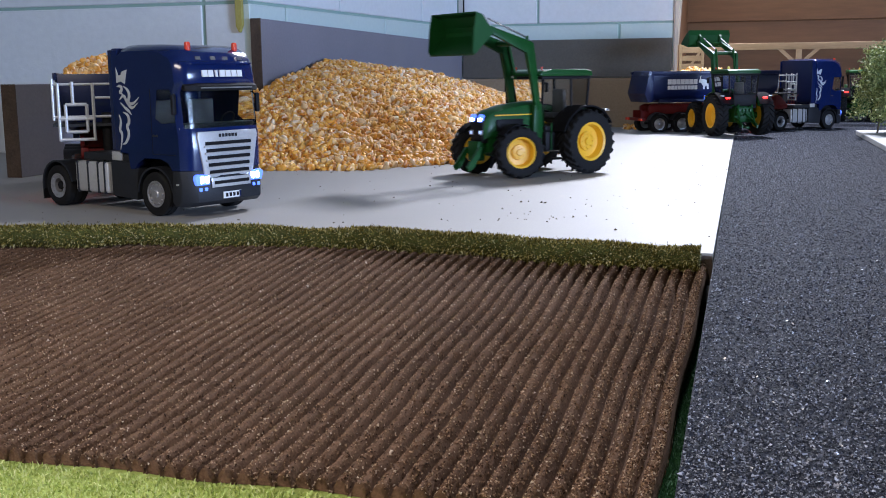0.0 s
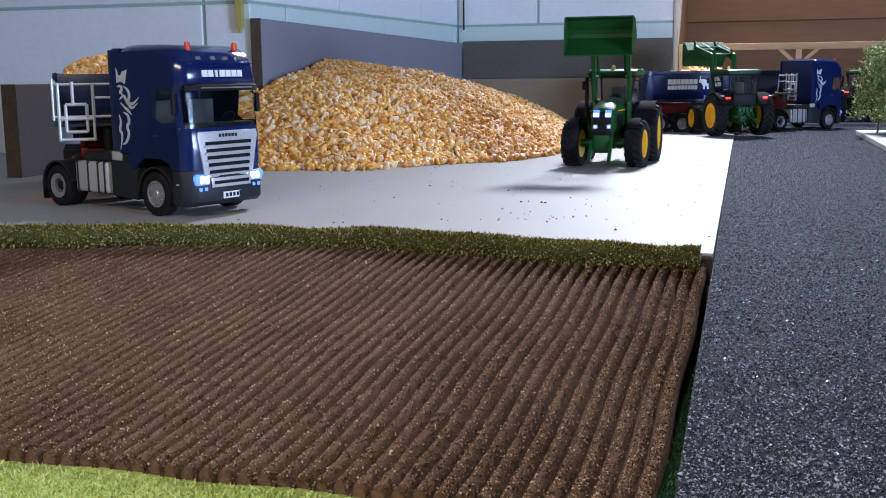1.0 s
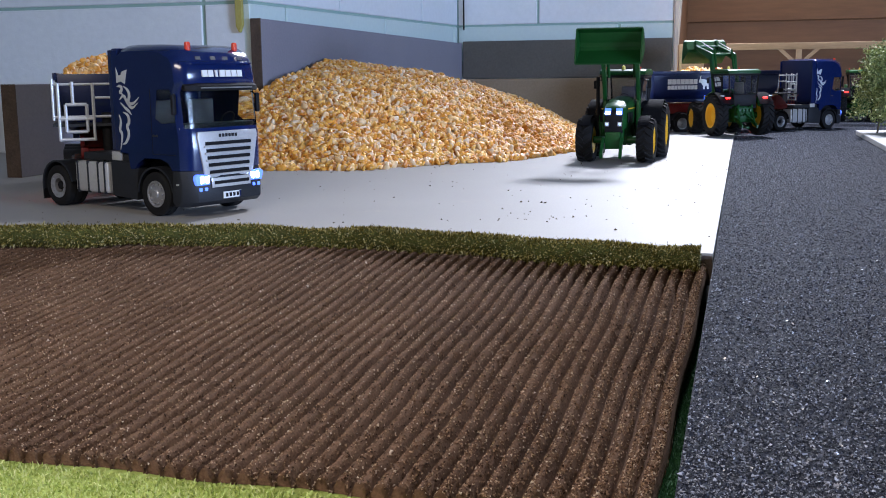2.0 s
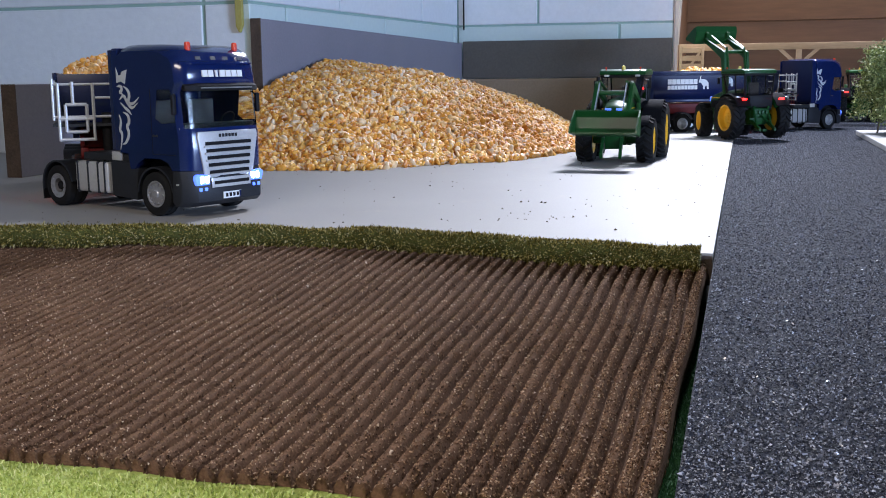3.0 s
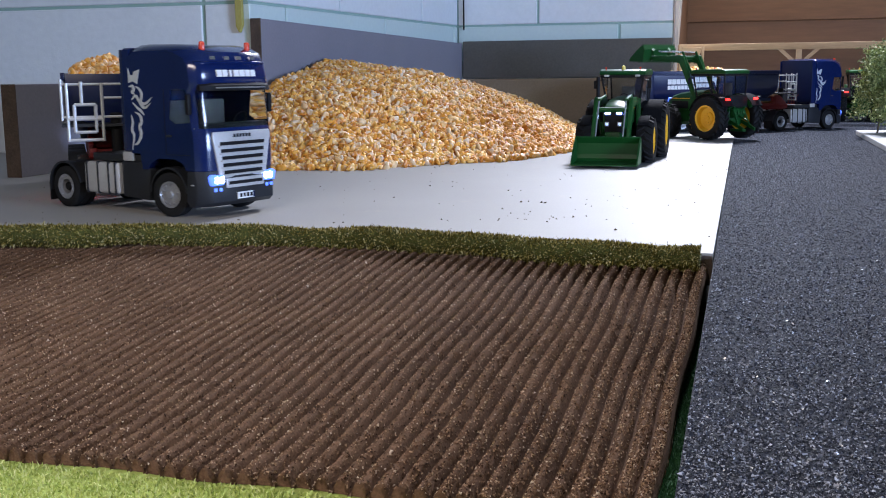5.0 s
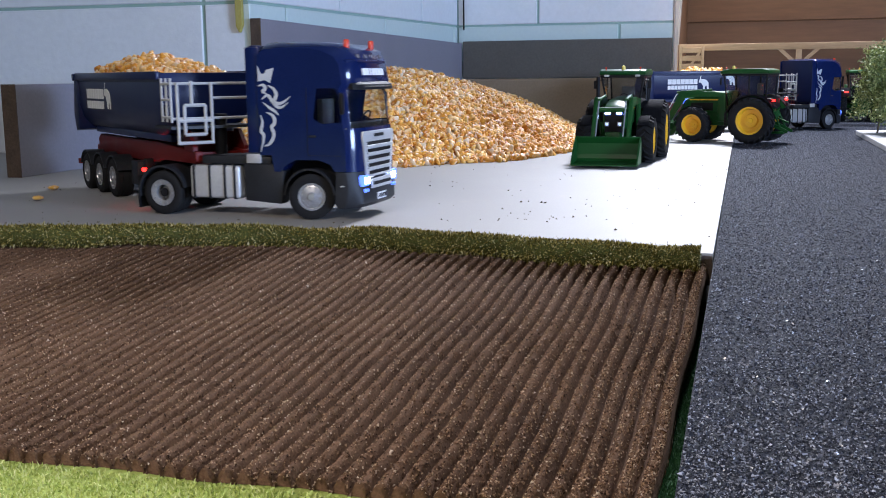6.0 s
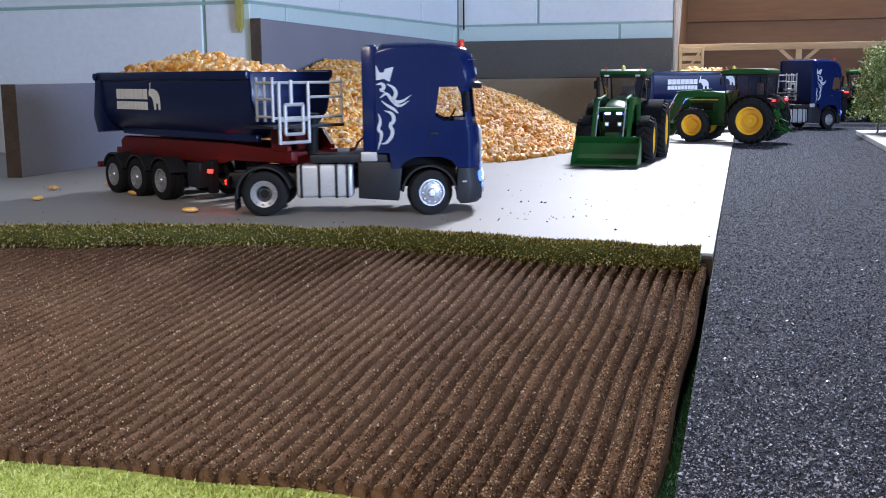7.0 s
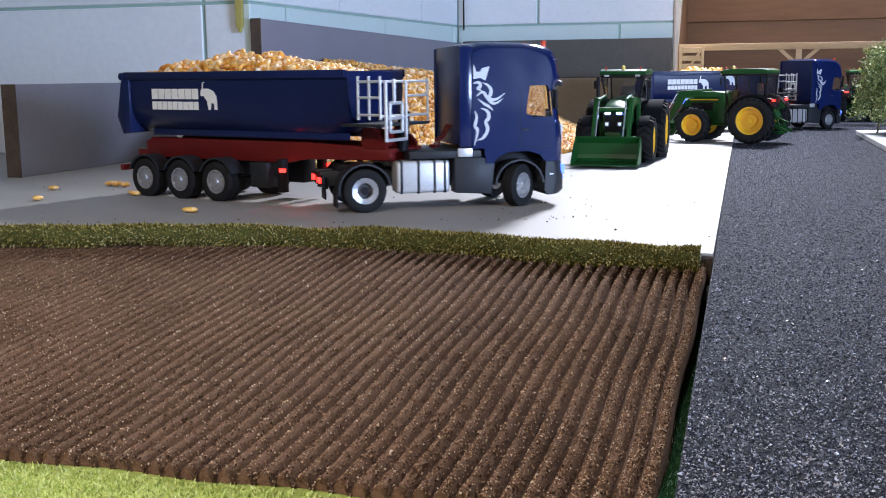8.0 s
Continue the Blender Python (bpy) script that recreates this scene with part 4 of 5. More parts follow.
        part("side_box", boxed(0.0715, 0.0830, 0.0362 * s, 0.0381 * s, 0.0395, 0.0462, bevel=0.0005), M_SILVER, t)
        road_wheel(t, 0.1209, 0.0385 * s, 0.0164, 0.0105, False, "front_wheel")
        road_wheel(t, 0.0, 0.0385 * s, 0.0164, 0.0190, True, "rear_wheel")
        part("tail_lamp", boxed(-0.0318, -0.0300, 0.0100 * s, 0.0200 * s, 0.0215, 0.0255, bevel=0.0004), M_TAIL, t, "lit red tail lamp")
    for s in (1, -1):
        part("wheel_well", boxed(0.1005, 0.1405, s * 0.0195 - 0.006, s * 0.0195 + 0.006, 0.0200, 0.0430, bevel=0.001), M_BLACK, t)
    part("rear_beam", boxed(-0.0302, -0.0278, -0.024, 0.024, 0.0195, 0.0275, bevel=0.0005), M_BLACK, t)
    bm = bmesh.new()
    for k, y in enumerate((-0.006, 0.0, 0.006)):
        for i in range(22):
            a, b = i / 22, (i + 1) / 22
            f = lambda q: (0.079 - 0.055 * q, y + 0.002 * math.sin(q * 60), 0.068 - 0.026 * q + 0.002 * math.cos(q * 60) - 0.018 * math.sin(q * 3.14))
            rod(bm, f(a), f(b), 0.0007, 5)
    part("air_hose", bm, M_RED, t, "coiled red air hoses")
    return t


# ---- the tipping semi-trailer: x forward from the kingpin ----
def tub_section(x, top, bottom, half):
    """Points of one cross-section of the rounded tub, outside then inside."""
    out = [(-half, top), (-half, top - 0.006), (-half + 0.0012, top - 0.007), (-half + 0.0016, bottom + 0.021), (-half + 0.0045, bottom + 0.010), (-half + 0.0110, bottom + 0.003), (-half + 0.018, bottom),
           (half - 0.018, bottom), (half - 0.0110, bottom + 0.003), (half - 0.0045, bottom + 0.010), (half - 0.0016, bottom + 0.021), (half - 0.0012, top - 0.007), (half, top - 0.006), (half, top)]
    inn = [(half - 0.003, top), (half - 0.004, bottom + 0.02), (half - 0.014, bottom + 0.006), (-half + 0.014, bottom + 0.006), (-half + 0.004, bottom + 0.02), (-half + 0.003, top)]
    return [(x, y, z) for y, z in out + inn]


TUB_TOP, TUB_HALF = 0.1050, 0.0380


def load_height(x, y):
    u, v = (x + 0.118) / 0.103, y / 0.034
    return TUB_TOP - 0.005 + 0.0165 * np.clip(1 - np.sqrt(u * u * 0.95 + v * v * 0.55), -0.3, 1) + 0.0015 * np.sin(x * 130)


def trailer(label):
    t = thing("tipping_trailer", label, "trailer", "toy trailers")
    bm = bmesh.new()
    stations = [(-0.2270, TUB_TOP, 0.0560), (-0.2265, TUB_TOP, 0.0555), (-0.006, TUB_TOP, 0.0545), (0.012, TUB_TOP, 0.0640)]
    secs = [[bm.verts.new(p) for p in tub_section(x, tp, bt, TUB_HALF)] for x, tp, bt in stations]
    n = len(secs[0])
    for a, b in zip(secs, secs[1:]):
        for i in range(n):
            j = (i + 1) % n
            bm.faces.new((a[i], a[j], b[j], b[i]))
    tub = part("tub", bm, M_NAVY_TUB, t, "dark blue steel tipping body")
    part("front_wall", prism(bmesh.new(), [(-0.0365, TUB_TOP - 0.0005), (0.0365, TUB_TOP - 0.0005), (0.0355, 0.0840), (0.0300, 0.0700), (0.0200, 0.0645), (-0.0200, 0.0645), (-0.0300, 0.0700), (-0.0355, 0.0840)], 0.0090, 0.0128, bevel=0.0006, axis="x"), M_NAVY_TUB, tub, "dark blue front wall of the tipping body")
    # pointed tailgate
    bm = prism(bmesh.new(), [(-0.2272, TUB_TOP + 0.001), (-0.2210, TUB_TOP + 0.001), (-0.2210, 0.0545), (-0.2310, 0.0530), (-0.2375, 0.0680), (-0.2305, 0.0975)], -0.0388, 0.0388, bevel=0.0008)
    part("tailgate", bm, M_NAVY_TUB, tub, "dark blue pointed tailgate")
    for s in (1, -1):
        part("top_rail", boxed(-0.2265, 0.0125, s * TUB_HALF - 0.0016, s * TUB_HALF + 0.0016, TUB_TOP - 0.0055, TUB_TOP + 0.0006, bevel=0.0006), M_NAVY_TUB, tub)
        part("hinge", rod(bmesh.new(), (-0.2285, s * 0.0350, TUB_TOP - 0.003), (-0.2285, s * 0.0405, TUB_TOP - 0.003), 0.0032, 14), M_NAVY_TUB, tub)
        part("side_beam", boxed(-0.206, 0.004, s * 0.0245 - 0.0025, s * 0.0245 + 0.0025, 0.0525, 0.0580, bevel=0.0008), M_NAVY_TUB, tub)
        # maker's mark, lettering reduced to bars, with an animal's outline
        y0, y1 = (0.0366, 0.0369) if s > 0 else (-0.0369, -0.0366)
        dx = -0.195
        x_at = (lambda q: dx + q) if s < 0 else (lambda q: dx + 0.076 - q)
        for row, (z0, z1, count, w) in enumerate(((0.0832, 0.0917, 7, 0.0064), (0.0745, 0.0812, 9, 0.0050))):
            for k in range(count):
                q = 0.0550 * k / count
                a, b = sorted((x_at(q), x_at(q + 0.0550 / count - 0.0007)))
                bm = boxed(a, b, y0, y1, z0, z1)
                part("mark_bar", bm, M_WHITE, tub, smooth=False)
        shape = [(0.0495, 0.0925), (0.0520, 0.0955), (0.0575, 0.0955), (0.0625, 0.0935), (0.0655, 0.0890), (0.0660, 0.0785), (0.0632, 0.0785), (0.0628, 0.0835), (0.0600, 0.0840), (0.0595, 0.0785), (0.0572, 0.0785), (0.0560, 0.0850), (0.0530, 0.0895), (0.0500, 0.0895)]
        pr = [(x_at(q * 1.12 + 0.0015), z - 0.0037) for q, z in shape]
        part("mark_shape", prism(bmesh.new(), pr, y0, y1), M_WHITE, tub, smooth=False)
        bm = bmesh.new()
        ribbon(bm, [(x_at(0.0580), 0.0895), (x_at(0.0602), 0.0935), (x_at(0.0590), 0.0962), (x_at(0.0620), 0.0968)], [0.0007, 0.0006, 0.0005, 0.0003], y0 if s > 0 else y1, s)
        part("mark_shape", bm, M_WHITE, tub, smooth=False)
    # maize load
    n = 1500
    x, y = rng.uniform(-0.214, 0.003, n), rng.uniform(-0.0285, 0.0285, n)
    v, f = scatter(KERNEL_V, KERNEL_F, np.stack([x, y, load_height(x, y) + rng.uniform(-0.003, 0.003, n)], 1), rng.normal(size=(n, 4)), rng.uniform(0.95, 1.3, n))
    load = soup("maize_load", v, f, M_CORN, True)
    load.parent = t
    tagged(load, "heaped load of yellow maize kernels", kind="stuff")
    xs, ys = np.linspace(-0.220, 0.009, 40), np.linspace(-0.0345, 0.0345, 14)
    X, Y = np.meshgrid(xs, ys, indexing="ij")
    idx = np.arange(X.size).reshape(X.shape)
    f = np.stack([idx[:-1, :-1], idx[1:, :-1], idx[1:, 1:], idx[:-1, 1:]], -1).reshape(-1, 4).tolist()
    bed = soup("load_bed", np.stack([X, Y, load_height(X, Y) - 0.003], -1).reshape(-1, 3).tolist(), f, M_CORN_CORE, True)
    bed.parent = t
    # red chassis
    bm = bmesh.new()
    for s in (1, -1):
        prism(bm, [(-0.222, 0.0365), (-0.214, 0.0330), (-0.060, 0.0330), (-0.040, 0.0375), (0.035, 0.0375), (0.040, 0.0400), (0.040, 0.0470), (-0.040, 0.0500), (-0.214, 0.0500), (-0.222, 0.0460)], 0.0155 * s, 0.0215 * s, bevel=0.0008)
    for x in (-0.20, -0.155, -0.10, -0.05, 0.0, 0.03):
        box(bm, x, x + 0.006, -0.0155, 0.0155, 0.0370, 0.0460)
    chassis = part("chassis", bm, M_RED, t, "red steel chassis")
    bm = boxed(0.012, 0.0155, -0.020, 0.020, 0.046, 0.060, bevel=0.0006)
    for s in (1, -1):
        prism(bm, [(0.0155, 0.062), (0.0155, 0.046), (0.036, 0.046), (0.036, 0.050), (0.024, 0.062)], s * 0.0200 - 0.0015, s * 0.0200 + 0.0015)
    part("ram_frame", bm, M_RED, chassis, "red ram frame at the front")
    part("tipping_ram", rod(bmesh.new(), (0.036, 0, 0.044), (0.0385, 0, 0.074), 0.0045, 14), M_BLACK, chassis)
    part("kingpin", rod(bmesh.new(), (0.012, 0, 0.0330), (0.012, 0, 0.0385), 0.0022, 12), M_CHROME, chassis)
    part("rear_bar", boxed(-0.2390, -0.2345, -0.0375, 0.0375, 0.0215, 0.0265, bevel=0.0008), M_RED, t, "red rear under-run bar")
    for s in (1, -1):
        part("tail_lamp", boxed(-0.2420, -0.2386, s * 0.029 - 0.006, s * 0.029 + 0.006, 0.0218, 0.0262, bevel=0.0006), M_BEACON, t, "red tail lamp")
        part("bar_bracket", boxed(-0.2346, -0.2080, s * 0.0180 - 0.0015, s * 0.0180 + 0.0015, 0.0225, 0.0390), M_RED, t)
        part("side_lamp", boxed(-0.061, -0.056, s * 0.0300 - 0.001, s * 0.0300 + 0.001, 0.0260, 0.0290), M_TAIL, t, "small red side lamp")
        part("support_leg", boxed(-0.066, -0.060, s * 0.0245 - 0.0035, s * 0.0245 + 0.0035, 0.0095, 0.0360, bevel=0.0007), M_BLACK, t, "black landing leg")
        part("side_box", boxed(-0.0930, -0.0740, s * 0.0225 - 0.008, s * 0.0225 + 0.008, 0.0130, 0.0330, bevel=0.001), M_GREY, t)
        for k in range(3):
            x = -0.1245 - 0.042 * k
            road_wheel(t, x, 0.0380 * s, 0.0164, 0.0150, False, "wheel")
            bm = bmesh.new()
            arch(bm, x, 0.0382 * s, 0.0225 * s, 0.0184, 22, 158)
            part("mudguard", bm, M_GREY, t, "dark grey mudguard")
    for k in range(3):
        part("axle", rod(bmesh.new(), (-0.1245 - 0.042 * k, -0.028, 0.0164), (-0.1245 - 0.042 * k, 0.028, 0.0164), 0.0028, 10), M_BLACK, t)
        part("axle_hanger", boxed(-0.1295 - 0.042 * k, -0.1195 - 0.042 * k, -0.0205, 0.0205, 0.0190, 0.0335, bevel=0.001), M_BLACK, t)
    # silver railing and ladder round the front platform
    def tube(a, b, r=0.0010, name="rail_tube"):
        part(name, rod(bmesh.new(), a, b, r, 8), M_SILVER, t, "silver tube railing")
    y, f = -0.0396, 0.0450
    for z in (0.0965, 0.0850, 0.0725):
        tube((0.025, y, z), (f, y, z))
    for x in (0.025, 0.0350, f):
        tube((x, y, 0.1005), (x, y, 0.0690))
    for z in (0.0965, 0.0860, 0.0715):
        tube((f, -0.0085, z), (f, 0.0220, z))
    tube((f, y, 0.0965), (f, -0.0085, 0.0965))
    tube((f, y, 0.0715), (f, -0.0085, 0.0715))
    tube((f, 0.0220, 0.0985), (f, 0.0220, 0.0660))
    for yy in (-0.0355, -0.0100):
        tube((f + 0.002, yy, 0.0975), (f + 0.002, yy, 0.0530), 0.0012, "ladder_side")
    for a, b, z in ((-0.0305, -0.0150, 0.0810), (-0.0305, -0.0150, 0.0600), (-0.0355, -0.0100, 0.0540), (-0.0355, -0.0100, 0.0700)):
        tube((f + 0.002, a, z), (f + 0.002, b, z), 0.0013, "ladder_rung")
    for yy in (-0.0305, -0.0150):
        tube((f + 0.002, yy, 0.0810), (f + 0.002, yy, 0.0600), 0.0013, "ladder_rung")
    tube((f + 0.002, -0.0250, 0.0985), (f + 0.002, -0.0250, 0.0810), 0.0013, "ladder_rung")
    for o in t.children:
        o.location.x -= 0.012
    part("platform", boxed(-0.0030, 0.0342, -0.0405, 0.0230, 0.0640, 0.0660), M_GREY, t)
    return t


# ---- the tractor: x forward from the rear axle, y to its left ----
def tractor_wheel(parent, x, y, r, width, lugs, name):
    s = 1 if y > 0 else -1
    w = width
    rim = 0.60 * r
    prof = [(0, 0.20 * w), (0.10 * r, 0.20 * w), (0.12 * r, 0.12 * w), (0.28 * r, 0.10 * w), (0.30 * r, -0.02 * w), (0.48 * r, 0.02 * w), (0.53 * r, 0.40 * w), (rim, 0.44 * w), (rim, -0.44 * w), (0, -0.44 * w)]
    bm = lathe(bmesh.new(), [(a, b * s) for a, b in prof], 32)
    for i in range(8):
        t = 2 * math.pi * i / 8
        rod(bm, (0.21 * r * math.cos(t), 0.10 * w * s, 0.21 * r * math.sin(t)), (0.21 * r * math.cos(t), 0.17 * w * s, 0.21 * r * math.sin(t)), 0.03 * r, 6)
    wheel = part(name, bm, M_YELLOW, parent, "yellow wheel rim")
    wheel.location = (x, y - s * w / 2, r)
    body = 0.925 * r
    prof = [(rim, 0.46 * w), (0.70 * r, 0.52 * w), (0.82 * r, 0.53 * w), (0.90 * r, 0.48 * w), (body, 0.36 * w), (body * 1.01, 0), (body, -0.36 * w), (0.90 * r, -0.48 * w), (0.82 * r, -0.53 * w), (rim, -0.46 * w)]
    bm = lathe(bmesh.new(), prof, 40)
    for i in range(lugs):
        for side in (1, -1):
            t0 = 2 * math.pi * (i + (0.5 if side < 0 else 0)) / lugs
            pts = []
            for u, (yy, lead) in enumerate(((0.02 * w, 0.0), (0.30 * w, 0.16), (0.50 * w, 0.24), (0.535 * w, 0.26))):
                top = r if u < 2 else (0.965 * r if u == 2 else 0.85 * r)
                low = 0.90 * r if u < 3 else 0.80 * r
                half = 0.055 if lugs < 20 else 0.048
                pts.append([(rad * math.cos(t0 - lead * s * 1.0 + h), yy * side, rad * math.sin(t0 - lead * s * 1.0 + h)) for rad, h in ((low, -half), (top, -half * 0.7), (top, half * 0.7), (low, half))])
            vs = [[bm.verts.new(p) for p in q] for q in pts]
            for a, b in zip(vs, vs[1:]):
                for k in range(4):
                    bm.faces.new((a[k], a[(k + 1) % 4], b[(k + 1) % 4], b[k]))
            bm.faces.new(vs[0]), bm.faces.new(vs[-1][::-1])
    part("tyre", bm, M_TYRE, wheel, "black tyre with raised lugs", smooth=True)
    return wheel


PIVOT = Vector((0.050, 0.0, 0.0690))
SEG1, SEG2, BEND = 0.0600, 0.0640, 62
PIN = Vector((SEG1 + SEG2 * math.cos(radians(BEND)), 0, -SEG2 * math.sin(radians(BEND))))


def tractor(label):
    t = thing("tractor", label, "tractor", "toy tractors")
    wb, R, r = 0.0862, 0.0328, 0.0255
    # hood: a tapering, rounded shell
    bm = bmesh.new()
    rows = []
    for x, top, low, half in ((0.036, 0.0745, 0.046, 0.0155), (0.060, 0.0735, 0.044, 0.0150), (0.085, 0.0705, 0.042, 0.0142), (0.102, 0.0660, 0.040, 0.0132), (0.1085, 0.0610, 0.039, 0.0118), (0.1105, 0.0550, 0.038, 0.0108)):
        rows.append([bm.verts.new((x, y, z)) for y, z in ((-half, low), (-half, top - 0.009), (-half * 0.86, top - 0.0035), (-half * 0.45, top - 0.0006), (0, top), (half * 0.45, top - 0.0006), (half * 0.86, top - 0.0035), (half, top - 0.009), (half, low))])
    for a, b in zip(rows, rows[1:]):
        for i in range(9):
            bm.faces.new((a[i], a[(i + 1) % 9], b[(i + 1) % 9], b[i]))
    bm.faces.new(rows[0]), bm.faces.new(rows[-1][::-1])
    hood = part("hood", bm, M_GREEN, t, "green engine hood")
    part("nose_grille", prism(bmesh.new(), [(0.1040, 0.0340), (0.1122, 0.0345), (0.1118, 0.0560), (0.1085, 0.0610), (0.1040, 0.0600)], -0.0098, 0.0098, bevel=0.0012), M_BLACK, hood, "black nose grille")
    for s in (1, -1):
        lens = part("headlight", prism(bmesh.new(), [(0.1085, 0.0605), (0.1108, 0.0570), (0.1124, 0.0545), (0.1124, 0.0582), (0.1105, 0.0625)], s * 0.0064 - 0.0034, s * 0.0064 + 0.0034, bevel=0.0004), M_LENS, hood, "blue tinted lit headlight lens")
        part("bulb", boxed(0.1112, 0.1130, s * 0.0064 - 0.0029, s * 0.0064 + 0.0029, 0.0553, 0.0588, bevel=0.0010), M_LAMP, lens, "bright white bulb")
        lens = part("lower_lamp", boxed(0.1115, 0.1128, s * 0.0072 - 0.0026, s * 0.0072 + 0.0026, 0.0420, 0.0470, bevel=0.0006), M_RIM, hood, "grey lower lamp")
        part("bulb", boxed(0.1124, 0.1134, s * 0.0072 - 0.0014, s * 0.0072 + 0.0014, 0.0431, 0.0459, bevel=0.0006), M_LAMP_DIM, lens)
        part("side_grille", boxed(0.064, 0.098, s * 0.0147 - 0.0006, s * 0.0147 + 0.0006, 0.0455, 0.0570, bevel=0.0004), M_BLACK, hood)
        part("hood_stripe", boxed(0.040, 0.100, s * 0.0150 - 0.0003, s * 0.0150 + 0.0003, 0.0605, 0.0617), M_YELLOW, hood, "yellow stripe", smooth=False)
    # belly: engine block, gearbox, axles
    bm = boxed(0.030, 0.105, -0.0105, 0.0105, 0.0240, 0.0440, bevel=0.002)
    box(bm, -0.018, 0.034, -0.0150, 0.0150, 0.0220, 0.0480, bevel=0.003)
    part("engine_block", bm, M_GREEN, t, "green engine and gearbox")
    part("rear_axle", rod(bmesh.new(), (0, -0.034, R), (0, 0.034, R), 0.0055, 14), M_GREEN, t)
    bm = rod(bmesh.new(), (wb, -0.028, r), (wb, 0.028, r), 0.0042, 12)
    box(bm, wb - 0.006, wb + 0.006, -0.012, 0.012, 0.020, 0.032, bevel=0.0012)
    part("front_axle", bm, M_GREEN, t)
    # front linkage
    bm = boxed(0.108, 0.1165, -0.0085, 0.0085, 0.0170, 0.0360, bevel=0.001)
    for s in (1, -1):
        prism(bm, [(0.112, 0.0300), (0.117, 0.0300), (0.132, 0.0120), (0.130, 0.0075), (0.124, 0.0105)], s * 0.0105 - 0.0015, s * 0.0105 + 0.0015)
    part("front_linkage", bm, M_GREEN, t, "green front linkage")
    # cab
    roof = prism(bmesh.new(), [(-0.0200, 0.0985), (0.0500, 0.0985), (0.0525, 0.1000), (0.0480, 0.1040), (0.0350, 0.1055), (-0.0100, 0.1055), (-0.0190, 0.1035)], -0.0270, 0.0270, bevel=0.0014)
    cab = part("cab_roof", roof, M_GREEN, t, "green cab roof")
    part("roof_lining", boxed(-0.0180, 0.0490, -0.0262, 0.0262, 0.0955, 0.0987, bevel=0.0012), M_BLACK, cab)
    for s in (1, -1):
        part("cab_post", rod(bmesh.new(), (0.0420, 0.0165 * s, 0.0500), (0.0455, 0.0245 * s, 0.0965), 0.0012, 8), M_BLACK, cab, "black cab post")
        part("cab_post", rod(bmesh.new(), (0.0080, 0.0250 * s, 0.0480), (0.0090, 0.0250 * s, 0.0965), 0.0012, 8), M_BLACK, cab, "black cab post")
        part("cab_post", rod(bmesh.new(), (-0.0150, 0.0225 * s, 0.0600), (-0.0165, 0.0245 * s, 0.0965), 0.0014, 8), M_BLACK, cab, "black cab post")
        bm = bmesh.new()
        bm.faces.new([bm.verts.new(p) for p in ((0.0415, 0.0175 * s, 0.0470), (0.0452, 0.0245 * s, 0.0960), (0.0090, 0.0251 * s, 0.0960), (0.0080, 0.0250 * s, 0.0440))])
        part("cab_door", bm, M_GLASS, cab, "glass cab door")
        bm = bmesh.new()
        bm.faces.new([bm.verts.new(p) for p in ((0.0080, 0.0248 * s, 0.0620), (0.0090, 0.0250 * s, 0.0960), (-0.0164, 0.0245 * s, 0.0960), (-0.0150, 0.0225 * s, 0.0620))])
        part("side_window", bm, M_GLASS, cab, "glass side window")
        part("work_light", boxed(0.0495, 0.0525, s * 0.0180 - 0.0028, s * 0.0180 + 0.0028, 0.0968, 0.0992, bevel=0.0005), M_SILVER, cab)
        part("roof_lamp", lathe_up(0.044, 0.0200 * s, 0.1040, [(0.0007, 0), (0.0007, 0.0022), (0.0012, 0.0024), (0.0012, 0.0038), (0, 0.0042)], 8), M_BEACON, cab, "small red roof lamp")
        # rear fender
        bm = bmesh.new()
        arch(bm, 0.0, 0.0440 * s, 0.0215 * s, 0.0350, 18, 150, 0.0016, R)
        fender = part("fender", bm, M_FENDER, t, "black rear fender")
        bm = bmesh.new()
        arch(bm, 0.0, 0.0250 * s, 0.0205 * s, 0.0300, 10, 150, 0.0052, R)
        part("fender_side", bm, M_GREEN, fender, "green inner fender")
        part("rear_lamp", boxed(-0.0300, -0.0272, s * 0.0310 - 0.0035, s * 0.0310 + 0.0035, 0.0595, 0.0625, bevel=0.0005), M_TAIL, fender, "lit red rear lamp")
        part("fender_lamp", boxed(-0.0285, -0.0225, s * 0.0400 - 0.0030, s * 0.0400 + 0.0030, 0.0630, 0.0650, bevel=0.0005), M_CHROME, fender)
        bm = bmesh.new()
        arch(bm, wb, 0.0385 * s, 0.0270 * s, r + 0.0012, 40, 112, 0.0010, r)
        part("front_fender", bm, M_FENDER, t, "black front fender")
        part("step", boxed(0.022, 0.034, s * 0.0270 - 0.003, s * 0.0270 + 0.003, 0.0150, 0.0170), M_BLACK, t)
        part("side_tank", boxed(0.0100, 0.0440, s * 0.0205 - 0.0060, s * 0.0205 + 0.0060, 0.0240, 0.0440, bevel=0.002), M_BLACK if s > 0 else M_GREEN, t)
        part("step_rail", boxed(0.0375, 0.0385, s * 0.0280 - 0.0005, s * 0.0280 + 0.0005, 0.0250, 0.0520), M_GREEN, t)
        bm = rod(bmesh.new(), (0.046, 0.0250 * s, 0.0930), (0.0480, 0.0305 * s, 0.0925), 0.0006, 6)
        box(bm, 0.0470, 0.0485, s * 0.0315 - 0.0022, s * 0.0315 + 0.0022, 0.0830, 0.0925, bevel=0.0006)
        part("mirror", bm, M_BLACK, cab, "black cab mirror")
        tractor_wheel(t, 0.0, 0.0478 * s, R, 0.0185, 22, "rear_wheel")
        tractor_wheel(t, wb, 0.0432 * s, r, 0.0180, 18, "front_wheel")
    bm = bmesh.new()
